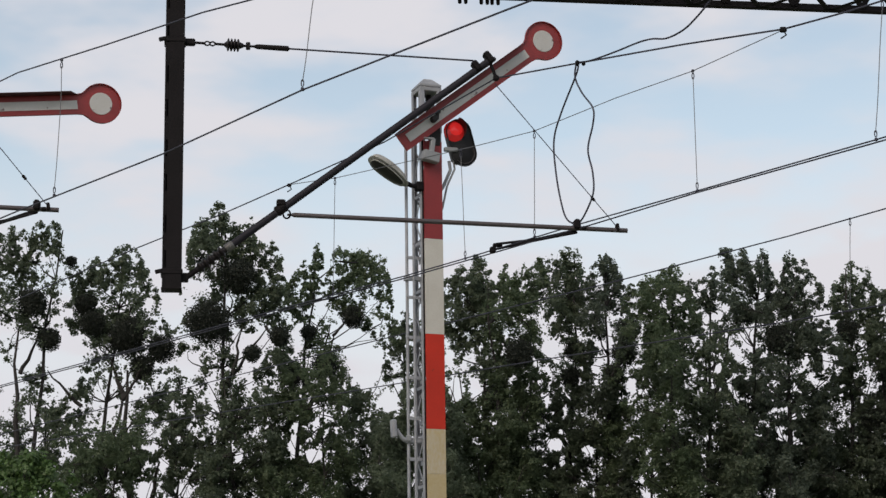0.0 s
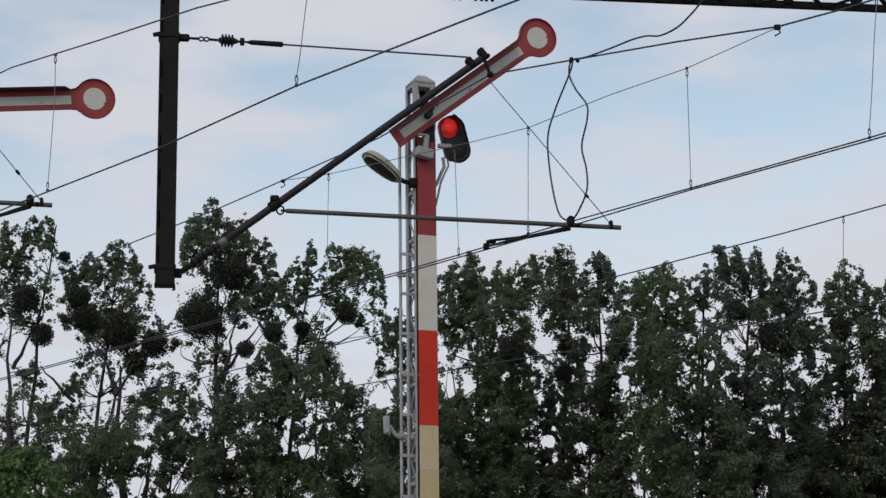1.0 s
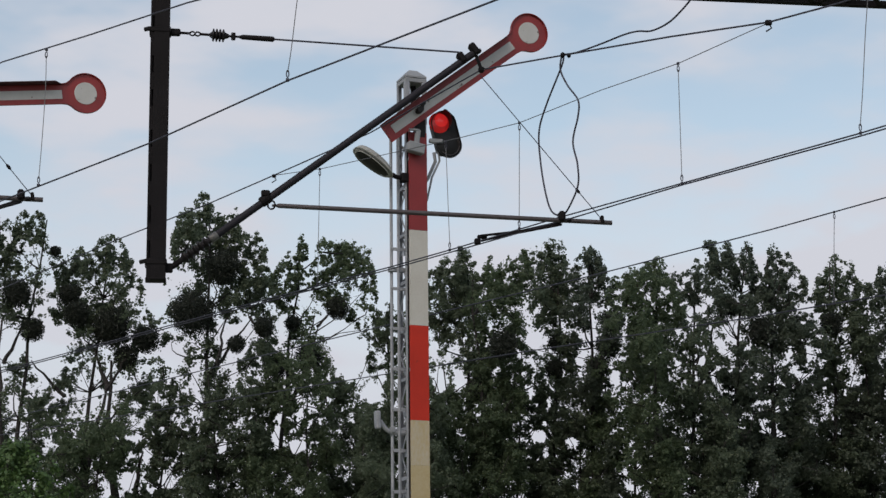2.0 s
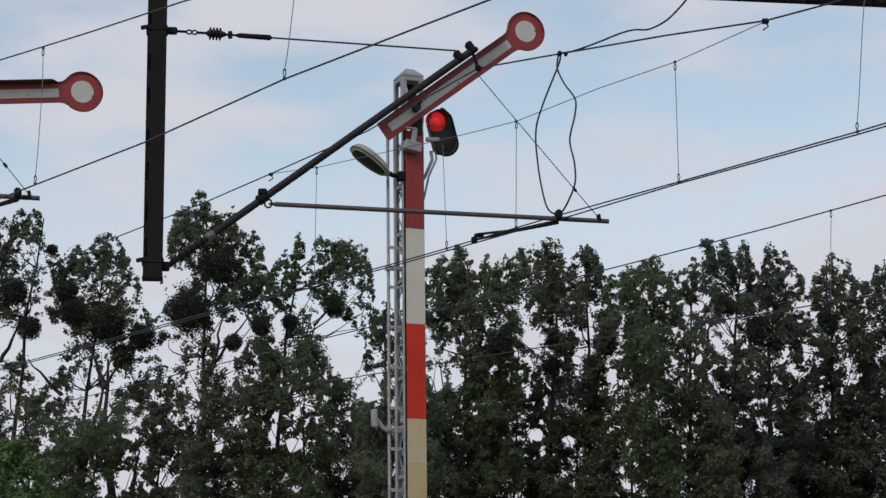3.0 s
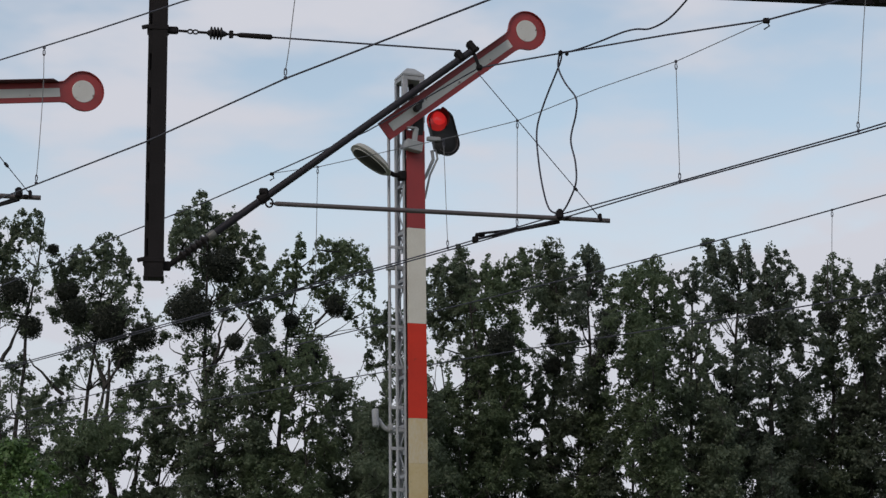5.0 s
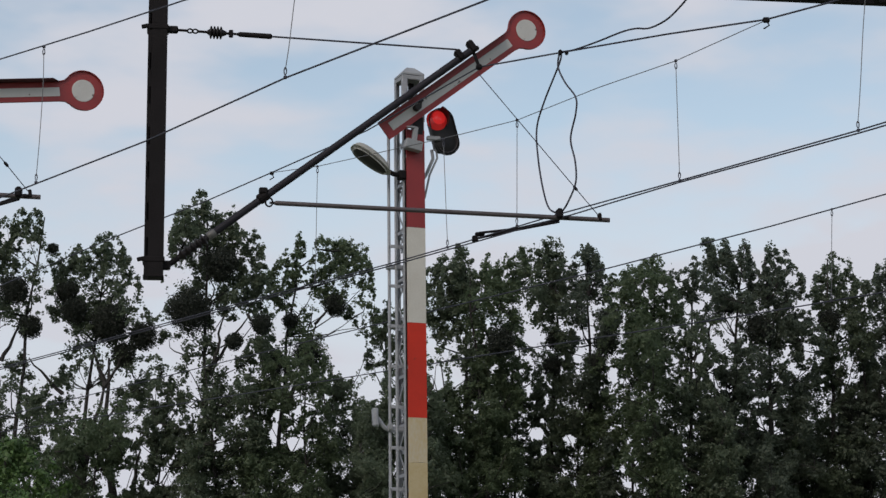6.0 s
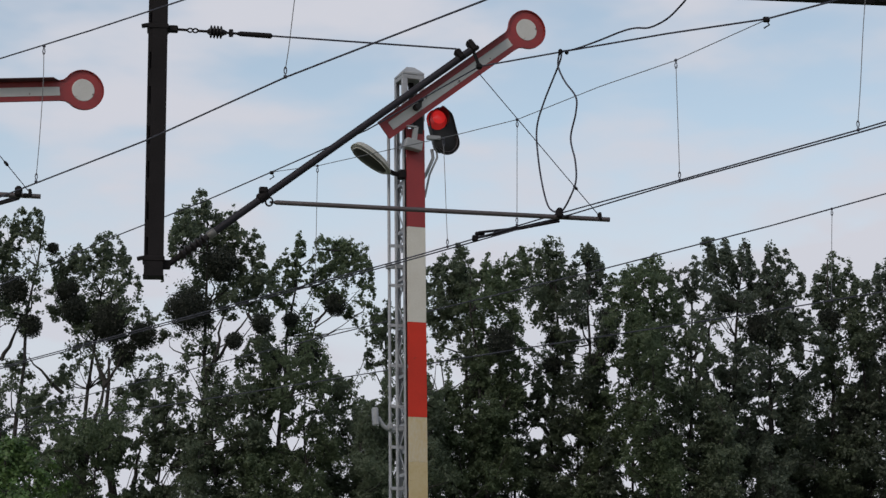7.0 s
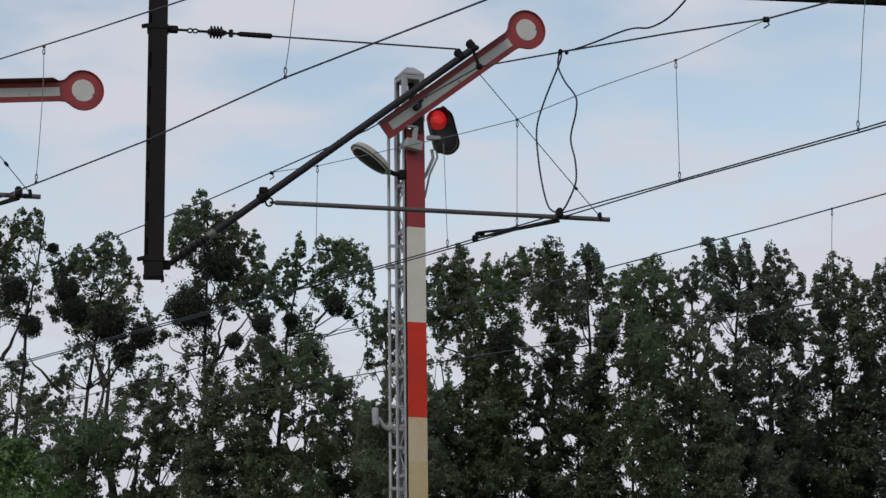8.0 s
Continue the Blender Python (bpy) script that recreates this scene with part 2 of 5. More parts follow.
def semaphore(m, angle, label, arm_label):
    s = thing("semaphore_signal", m, label, "railway signal", "semaphore signals")
    w, d = MAST_W / 2, MAST_D / 2
    top = 8.535
    # lattice mast: four angle chords, rungs and diagonals
    for sx in (-1, 1):
        for sy in (-1, 1):
            bm = bmesh.new()
            box(bm, (MAST_X + sx * w - sx * 0.024, sy * d, top / 2), (0.050, 0.008, top), bevel=0.002)
            box(bm, (MAST_X + sx * w, sy * d - sy * 0.021, top / 2), (0.008, 0.042, top), bevel=0.002)
            part("mast_chord", bm, GALV, s)
    step = 0.262
    rung, brace = bmesh.new(), bmesh.new()
    box(rung, (0, 0, 0), (0.006, MAST_D, 0.035), bevel=0.002)
    rung_me = mesh_of("mast_rung", rung, GALV)
    hyp, tilt = math.hypot(MAST_D - 0.05, step), math.atan2(step, MAST_D - 0.05)
    box(brace, (0, 0, 0), (0.006, hyp, 0.026), Matrix.Rotation(tilt, 4, "X"), bevel=0.002)
    brace_me = mesh_of("mast_brace", brace, GALV)
    k = 0
    z = 0.5
    while z < 7.7:
        for side in range(4):
            turn = Matrix.Translation((MAST_X, 0, 0)) @ Matrix.Rotation(side * math.pi / 2, 4, "Z")
            off = Matrix.Translation((-w + 0.006, 0, z))
            if k % 2 == 0:
                o = new("mast_rung", rung_me)
                o.parent, o.matrix_basis = s, turn @ off
            o = new("mast_brace", brace_me)
            flip = Matrix.Rotation(math.pi * (k % 2), 4, "Z")
            o.parent, o.matrix_basis = s, turn @ off @ Matrix.Translation((0.004, 0, step / 2)) @ flip
        k += 1
        z += step
    # climbing irons between the pipe and the mast: a flat tread on a short angle
    x_in = MAST_X - w
    reach = x_in - PIPE_X + 0.03
    iron = bmesh.new()
    box(iron, (-reach / 2 + 0.02, 0, 0), (reach, 0.075, 0.010), bevel=0.002)
    box(iron, (-reach / 2 + 0.02, -0.036, -0.016), (reach, 0.006, 0.030), bevel=0.002)
    box(iron, (0.012, 0, -0.035), (0.006, 0.05, 0.075), bevel=0.002)
    iron_me = mesh_of("step_iron", iron, GALV)
    for i in range(15):
        o = new("step_iron", iron_me)
        o.parent, o.matrix_basis = s, Matrix.Translation((x_in, -0.02, 0.568 + i * 0.433))
    # pipe brackets
    clip = bmesh.new()
    box(clip, (-reach / 2 + 0.02, 0, 0), (reach + 0.03, 0.05, 0.045), bevel=0.004)
    box(clip, (-reach + 0.02, -0.01, 0), (0.052, 0.075, 0.060), bevel=0.006)
    clip_me = mesh_of("pipe_bracket", clip, GALV)
    for z in (2.9, 4.66, 6.40):
        o = new("pipe_bracket", clip_me)
        o.parent, o.matrix_basis = s, Matrix.Translation((x_in, -0.01, z))
    # pipes beside the mast
    bm = bmesh.new()
    tube(bm, [(PIPE_X - 0.01, 0.0, 0.0), (PIPE_X, 0.0, 4.2), (PIPE_X, 0.0, 7.85)], 0.017, 10)
    part("cable_pipe", bm, GALV, s, "grey steel cable pipe", True)
    bm = bmesh.new()
    tube(bm, [(MAST_X - w + 0.01, -d - 0.02, 0.2), (MAST_X - w + 0.01, -d - 0.02, 8.05)], 0.011, 8)
    part("pull_rod", bm, DARK_STEEL, s, "dark thin pull rod", True)
    bm = bmesh.new()
    tube(bm, [(PIPE_X + 0.058, -0.05, 0.2), (PIPE_X + 0.058, -0.05, 8.0)], 0.013, 8)
    part("guide_rod", bm, GALV, s, "grey steel guide rod", True)
    # top cage: corner plates, band, cap
    for sx, sy, wide in ((-1, -1, 0.046), (1, -1, 0.046), (-1, 1, 0.05), (1, 1, 0.05)):
        bm = bmesh.new()
        box(bm, (MAST_X + sx * (w - wide / 2 + 0.006), sy * (d + 0.007), top - 0.27), (wide, 0.005, 0.50), bevel=0.001)
        box(bm, (MAST_X + sx * (w + 0.007), sy * (d - wide / 2 + 0.004), top - 0.27), (0.005, wide, 0.50), bevel=0.001)
        part("corner_plate", bm, GALV, s)
    bm = bmesh.new()
    box(bm, (MAST_X + 0.03, 0.03, top - 0.28), (0.05, 0.05, 0.52), bevel=0.004)
    part("cage_rod", bm, DARK_STEEL, s, "dark rod inside the cage")
    bm = bmesh.new()
    box(bm, (MAST_X, 0, top - 0.03), (MAST_W + 0.02, MAST_D + 0.02, 0.05), bevel=0.006)
    part("top_band", bm, GREY_PAINT, s)
    bm = bmesh.new()
    hw = w + 0.008
    lo = [bm.verts.new((MAST_X + x * hw, y * (d + 0.010), top)) for x, y in ((-1, -1), (1, -1), (1, 1), (-1, 1))]
    md = [bm.verts.new((MAST_X + x * hw, y * (d + 0.010), top + 0.020)) for x, y in ((-1, -1), (1, -1), (1, 1), (-1, 1))]
    hi = [bm.verts.new((MAST_X + x * 0.045, y * 0.045, top + 0.105)) for x, y in ((-1, -1), (1, -1), (1, 1), (-1, 1))]
    for p, q in ((lo, md), (md, hi)):
        for i in range(4):
            bm.faces.new((p[i], p[(i + 1) % 4], q[(i + 1) % 4], q[i]))
    bm.faces.new(hi)
    bm.faces.new(lo[::-1])
    part("cap", bm, GREY_PAINT, s, "light grey sheet-metal cap")
    bm = bmesh.new()
    box(bm, (MAST_X, 0, 0.0), (0.7, 0.7, 0.34), bevel=0.02)
    part("footing", bm, GREY_PAINT, s)
    # banded board in front of the mast
    edges = [1.6, 2.70, 3.73, 4.29, 4.762, 5.776, 6.813, 7.90]
    paints = [WHITE, RED, OCHRE, YELLOWED, RED, WHITE, DEEP_RED]
    names = ["white", "faded red", "ochre-stained white", "yellowed white", "faded red", "white", "dark red"]
    bx = BOARD_X
    for i in range(7):
        bm = bmesh.new()
        za, zb = edges[i] + 0.0008, edges[i + 1] - 0.0008
        box(bm, (bx, -d - 0.055, (za + zb) / 2), (BOARD_W, 0.004, zb - za), bevel=0.001)
        for sx in (-1, 1):
            box(bm, (bx + sx * (BOARD_W / 2 - 0.002), -d - 0.042, (za + zb) / 2), (0.004, 0.024, zb - za))
        part("band_panel", bm, paints[i], s, names[i] + " painted sheet panel")
    for z in (2.2, 4.0, 5.3, 6.5, 7.6):
        bm = bmesh.new()
        box(bm, (bx - 0.02, -d - 0.02, z), (0.17, 0.04, 0.04), bevel=0.004)
        part("board_bracket", bm, GALV, s)
    # signal arm, turning about the pivot
    arm = new("signal_arm")
    arm.parent = s
    arm.matrix_basis = Matrix.Translation((0.0, -d - 0.13, PIVOT_Z)) @ Matrix.Rotation(-radians(angle), 4, "Y")
    tagged(arm, label=arm_label)
    bm = bmesh.new()
    plate(bm, arm_outline(), -0.004, 0.004)
    part("arm_plate", bm, ARM_RED, arm)
    bm = bmesh.new()
    o_, i_ = arm_outline(), arm_outline(-0.006)
    for y0, y1 in ((-0.030, 0.004),):
        vo = [[bm.verts.new((x, y, z)) for x, z in o_] for y in (y0, y1)]
        vi = [[bm.verts.new((x, y, z)) for x, z in i_] for y in (y0, y1)]
        k = len(o_)
        for i in range(k):
            j = (i + 1) % k
            bm.faces.new((vo[0][i], vo[0][j], vo[1][j], vo[1][i]))
            bm.faces.new((vi[0][i], vi[1][i], vi[1][j], vi[0][j]))
            bm.faces.new((vo[0][i], vi[0][i], vi[0][j], vo[0][j]))
            bm.faces.new((vo[1][i], vo[1][j], vi[1][j], vi[1][i]))
    part("arm_rim", bm, ARM_RED, arm)
    # rain lip along the upper edge, its far end cut off at a slant
    bm = bmesh.new()
    rim = [(-0.47, 0.0), (1.45, 0.0), (1.34, -0.155), (-0.47, -0.155)]
    low, high = ([bm.verts.new((x, y, z)) for x, y in rim] for z in (0.106, 0.112))
    bm.faces.new(low)
    bm.faces.new(high[::-1])
    for i in range(4):
        bm.faces.new((low[i], high[i], high[(i + 1) % 4], low[(i + 1) % 4]))
    # dark colour paints in the shade of the lip's underside
    part("rain_lip", bm, LIP_RED, arm, "dark red rain lip, underside shade painted in")
    bm = bmesh.new()
    box(bm, (0.53, -0.0065, -0.004), (1.80, 0.004, 0.098), bevel=0.001)
    part("white_stripe", bm, DISC_WHITE, arm, "grey-white painted stripe")
    bm = bmesh.new()
    spin_profile(bm, [(0.122, 0), (0.124, 0.003), (0.120, 0.005)], 40, Matrix.Translation((1.688, -0.004, 0)) @ Matrix.Rotation(math.pi / 2, 4, "X"))
    part("white_disc", bm, DISC_WHITE, arm, "round grey-white centre")
    for x in (-0.3, 0.25, 0.85):
        bm = bmesh.new()
        box(bm, (x, 0.016, 0), (0.03, 0.024, 0.2), bevel=0.003)
        part("stiffener", bm, ARM_RED, arm)
    bm = bmesh.new()
    spin_profile(bm, [(0.0, -0.09), (0.034, -0.085), (0.038, -0.03), (0.034, 0.0), (0.034, 0.12)], 18, Matrix.Rotation(-math.pi / 2, 4, "X"))
    part("pivot_boss", bm, BLACK, arm, "black pivot boss", True)
    bm = bmesh.new()
    tube(bm, [(0.02, -0.06, -0.02), (0.06, -0.07, 0.03), (0.10, -0.05, 0.035)], 0.022, 8)
    part("drive_lever", bm, BLACK, arm)
    # bearing behind the arm
    bm = bmesh.new()
    box(bm, (0.0, -d - 0.04, PIVOT_Z), (0.10, 0.12, 0.16), bevel=0.01)
    box(bm, (0.06, -d - 0.02, PIVOT_Z - 0.16), (0.12, 0.08, 0.22), bevel=0.01)
    part("arm_bearing", bm, BLACK, s)
    return s


PIVOT_Z, BOARD_W, PIPE_X = 8.114, 0.206, -0.218
BOARD_X = 0.028
SEM_TURN = 22.0
sem_main = semaphore(pose(-0.376, 22.569, 0, 0, 0, SEM_TURN), 37.91, "tall lattice railway semaphore with raised red and white arm",
                     "red signal arm with white stripe, raised")


def signal_light(s):
    """The red signal light: oval black backing board, hood, lens, clamp and two struts."""
    d = MAST_D / 2
    lamp = new("signal_light")
    lamp.parent = s
    lamp.matrix_basis = pose(0.371, -d - 0.02, 7.918, 0, -14, -6)
    tagged(lamp, label="black oval signal light glowing red")
    bm = bmesh.new()
    h, r = 0.125, 0.142
    pts = [(r * math.cos(a), h + r * math.sin(a)) for a in np.linspace(0, math.pi, 15)] + [(r * math.cos(a), -h + r * math.sin(a)) for a in np.linspace(math.pi, math.tau, 15)]
    plate(bm, pts, -0.004, 0.004)
    part("backing_board", bm, BLACK, lamp)
    bm = bmesh.new()
    o_ = [(x * 1.0, z * 1.0) for x, z in pts]
    i_ = [(x * 0.94, z * 0.965) for x, z in pts]
    vo = [[bm.verts.new((x, y, z)) for x, z in o_] for y in (-0.03, 0.004)]
    vi = [[bm.verts.new((x, y, z)) for x, z in i_] for y in (-0.03, 0.004)]
    for i in range(len(pts)):
        j = (i + 1) % len(pts)
        bm.faces.new((vo[0][i], vo[0][j], vo[1][j], vo[1][i]))
        bm.faces.new((vi[0][i], vi[1][i], vi[1][j], vi[0][j]))
        bm.faces.new((vo[0][i], vi[0][i], vi[0][j], vo[0][j]))
    part("board_rim", bm, BLACK, lamp)
    bm = bmesh.new()
    box(bm, (0, 0.11, 0), (0.22, 0.2, 0.40), bevel=0.05)
    part("housing", bm, BLACK, lamp, smooth=True)
    for z, lit in ((0.142, True), (-0.12, False)):
        bm = bmesh.new()
        spin_profile(bm, [(0.0, 0.022), (0.06, 0.018), (0.116, 0.0), (0.116, -0.01)], 28, Matrix.Translation((-0.045 if lit else -0.03, -0.006, z)) @ Matrix.Rotation(math.pi / 2, 4, "X"))
        part("lens", bm, RED_GLASS if lit else BLACK, lamp, "red glass lens" if lit else "dark unlit lens", True)
        if lit:
            bm = bmesh.new()
            spin_profile(bm, [(0.0, 0.034), (0.05, 0.029), (0.084, 0.006), (0.084, -0.004)], 28, Matrix.Translation((-0.030, -0.006, z + 0.012)) @ Matrix.Rotation(math.pi / 2, 4, "X"))
            part("lit_core", bm, LENS, lamp, "bright glowing red core", True)
        bm = bmesh.new()
        rings = []
        for y, rr in ((-0.004, 0.112), (-0.16 if lit else -0.05, 0.114)):
            rings.append([[bm.verts.new(((-0.045 if lit else 0.0) + q * math.cos(a), y * (0.75 + 0.25 * math.sin(a)), z + q * math.sin(a))) for a in np.linspace(*((-0.9, 1.15) if lit else (-2.6, 0.3)), 20)] for q in (rr, rr + 0.006)])
        for i in range(19):
            for q in (0, 1):
                bm.faces.new((rings[0][q][i], rings[0][q][i + 1], rings[1][q][i + 1], rings[1][q][i]))
            bm.faces.new((rings[1][0][i], rings[1][0][i + 1], rings[1][1][i + 1], rings[1][1][i]))
        # the unlit hood's grey paints in light reflected along a black lip
        part("hood", bm, BLACK if lit else TUBE_STEEL, lamp, "" if lit else "hood lip, reflected light painted in grey", smooth=True)
    bm = bmesh.new()
    box(bm, (-0.14, -0.02, -0.055), (0.15, 0.05, 0.045), Matrix.Rotation(radians(14), 4, 'Y'), bevel=0.006)
    part("white_clamp", bm, GREY_PAINT, lamp, "small light grey clamp plate")
    for x0, x1, zz, thick in ((-0.165, -0.40, -0.52, 0.019), (-0.115, -0.36, -0.66, 0.012)):
        bm = bmesh.new()
        tube(bm, [(x0, 0.06, -0.16), (x0 - 0.01, 0.06, -0.26), ((x0 + x1) / 2 - 0.01, 0.09, -0.42), (x1, 0.12, zz)], thick, 8)
        part("strut", bm, GALV, lamp, "thin grey tube strut", True)


def mast_boxes(s):
    d = MAST_D / 2
    bm = bmesh.new()
    box(bm, (0, 0, 0), (0.19, 0.10, 0.11), Matrix.Rotation(radians(10), 4, "Y"), bevel=0.008)
    p = part("switch_box", bm, GREY_PAINT, s, "small light grey switch box")
    p.matrix_basis = pose(-0.030, -d - 0.13, 7.700)
    bm = bmesh.new()
    box(bm, (0.02, 0, 0.11), (0.05, 0.05, 0.19), Matrix.Rotation(radians(8), 4, "Y"), bevel=0.006)
    box(bm, (-0.02, -0.01, 0.20), (0.12, 0.04, 0.02), bevel=0.004)
    q = part("linkage", bm, GREY_PAINT, p)


def platform_lamp(s):
    """A street-lamp head on a short arm at the mast."""
    d = MAST_D / 2
    head = new("lamp_head")
    head.parent = s
    head.matrix_basis = pose(-0.480, -d - 0.05, 7.529, 0, 0, 0)
    tagged(head, label="beige oval street-lamp head")
    tilt = Matrix.Rotation(radians(33), 4, "Y") @ Matrix.Rotation(radians(-14), 4, "X")
    # shell: a long flattened egg, wide at the far end
    def egg(bm, lo, hi, sz, n=20, m=12, zoff=0.0, sc=1.0):
        rows = []
        for i in range(m + 1):
            t = lo + (hi - lo) * i / m
            ph = math.pi * t
            x = -0.24 * math.cos(ph)
            r = (0.105 * math.sin(ph) ** 0.7 * (1.0 - 0.35 * (t - 0.4))) if 0 < t < 1 else 0.002
            rows.append([bm.verts.new(tilt @ Vector((x * sc, r * sc * math.cos(a), zoff + sz * r * math.sin(a)))) for a in np.linspace(0, math.pi, n)])
        for p, q in zip(rows, rows[1:]):
            for i in range(n - 1):
                bm.faces.new((p[i], p[i + 1], q[i + 1], q[i]))
    bm = bmesh.new()
    egg(bm, 0, 1, 0.95)
    part("shell", bm, BEIGE, head, smooth=True)
    bm = bmesh.new()
    egg(bm, 0, 1, -0.16, sc=1.0, zoff=-0.012)
    egg(bm, 0, 1, 0.02, sc=1.03, zoff=-0.012)
    part("lower_shell", bm, BEIGE, head, smooth=True)
    bm = bmesh.new()
    egg(bm, 0.03, 0.86, -0.46, sc=0.90, zoff=-0.022)
    part("diffuser", bm, GLASS_DARK, head, "dusty dark lamp diffuser", True)
    for sc, zo, rr in ((1.04, -0.012, 0.007), (0.90, -0.040, 0.006)):
        bm = bmesh.new()
        ring = []
        for q in np.linspace(0, math.tau, 33):
            t_ = (1 - math.cos(q)) / 2
            w_ = 0.105 * max(1e-4, math.sin(math.pi * t_)) ** 0.7 * (1.0 - 0.35 * (t_ - 0.4))
            ring.append(tilt @ Vector((-0.24 * math.cos(math.pi * t_) * sc, math.copysign(w_ * sc, math.sin(q)), zo)))
        tube(bm, ring, rr, 6)
        part("rim_ring", bm, BEIGE, head, smooth=True)
    bm = bmesh.new()
    a_ = tilt @ Vector((0.19, 0, 0.0))
    tube(bm, [a_, a_ + Vector((0.10, 0.02, -0.035)), a_ + Vector((0.25, 0.08, -0.03))], 0.026, 10)
    part("arm_tube", bm, DARK_STEEL, head, smooth=True)
    bm = bmesh.new()
    box(bm, tuple(a_ + Vector((0.22, 0.06, -0.03))), (0.10, 0.10, 0.10), bevel=0.012)
    part("collar", bm, DARK_STEEL, head)


def side_lamp(s):
    """A small floodlight on a bracket lower on the mast."""
    d = MAST_D / 2
    f = new("flood_lamp")
    f.parent = s
    f.matrix_basis = pose(-0.391, -0.02, 4.772)
    tagged(f, label="small grey lamp on a curved bracket")
    bm = bmesh.new()
    box(bm, (0, 0, 0), (0.052, 0.09, 0.19), Matrix.Rotation(radians(-3), 4, "Y"), bevel=0.012)
    part("lamp_body", bm, GALV, f)
    bm = bmesh.new()
    tube(bm, curve_through([(0.03, 0, -0.01), (0.10, 0, -0.10), (0.19, 0, -0.13), (0.36, 0, -0.125)], 5), 0.024, 8)
    part("bracket", bm, GALV, f, smooth=True)
    bm = bmesh.new()
    box(bm, (0.16, -0.02, -0.10), (0.05, 0.06, 0.07), bevel=0.01)
    part("clamp", bm, GREY_PAINT, f)


signal_light(sem_main)
mast_boxes(sem_main)
platform_lamp(sem_main)
side_lamp(sem_main)
sem_second = semaphore(pose(-5.528, 21.941, 0.031, 0, 0, SEM_TURN), 7.20, "second lattice semaphore with its arm level",
                       "red signal arm with white stripe, level")
signal_light(sem_second)


# ---- gantry with drop posts and cantilevers ----
GANTRY_TURN = 7.0


def gantry():
    """A lattice portal beam across the tracks on two legs, in its own space: x along the beam."""
    g = thing("catenary_gantry", pose(0.626, 16.623, 0, 0, 0, GANTRY_TURN + 2.2), "dark steel lattice gantry beam over the tracks", "gantry")
    x0, x1, zb, zt = -12.0, 13.0, 7.53, 8.13
    for y in (-0.25, 0.25):
        for z in (zb + 0.036, zt - 0.036):
            bm = bmesh.new()
            box(bm, ((x0 + x1) / 2, y, z), (x1 - x0, 0.010, 0.072), bevel=0.002)
            box(bm, ((x0 + x1) / 2, y * 0.89, z + (-0.030 if z < 7.8 else 0.030)), (x1 - x0, 0.055, 0.010), bevel=0.002)
            part("chord", bm, DARK_STEEL, g)
    n = 84
    dx = (x1 - x0) / n
    web, cross = bmesh.new(), bmesh.new()
    L = math.hypot(dx, zt - zb - 0.1)
    box(web, (0, 0, 0), (L, 0.012, 0.05), Matrix.Rotation(-math.atan2(zt - zb - 0.1, dx), 4, "Y"), bevel=0.002)
    web_me = mesh_of("web_bar", web, DARK_STEEL)
    box(cross, (0, 0, 0), (math.hypot(dx, 0.46), 0.045, 0.01), Matrix.Rotation(math.atan2(0.46, dx), 4, "Z"), bevel=0.002)
    cross_me = mesh_of("lacing_bar", cross, DARK_STEEL)
    for i in range(n):
        flip = Matrix.Rotation(math.pi * (i % 2), 4, "Z")
        xm = x0 + (i + 0.5) * dx
        for y in (-0.24, 0.24):
            o = new("web_bar", web_me)
            o.parent, o.matrix_basis = g, Matrix.Translation((xm, y, (zb + zt) / 2)) @ flip
        for z in (zb + 0.01, zt - 0.01):
            o = new("lacing_bar", cross_me)
            o.parent, o.matrix_basis = g, Matrix.Translation((xm, 0, z)) @ Matrix.Rotation(math.pi * (i % 2), 4, "X")
    for x in (x0 + 0.3, x1 - 0.3):
        bm = bmesh.new()
        for y in (-0.22, 0.22):
            box(bm, (x, y, 3.76), (0.20, 0.08, 7.54), bevel=0.004)
        for k in range(14):
            box(bm, (x, 0, 0.5 + k * 0.5), (0.16, 0.44, 0.05), bevel=0.003)
        part("leg", bm, DARK_STEEL, g)
    # bolts and clips under the beam
    for k, x in enumerate((-0.57, -0.52, -0.39, -0.34, -0.30, -0.25)):
        bm = bmesh.new()
        spin_profile(bm, [(0.012, 0), (0.016, 0.01), (0.016, 0.04), (0.010, 0.05)], 8, Matrix.Translation((x, 0.24, zb - 0.045)))
        part("bolt", bm, DARK_STEEL, g)


gantry()

# places along the cantilever, in the post's own space: x along the gantry, z up from the rail
POST_BOTTOM = 4.953


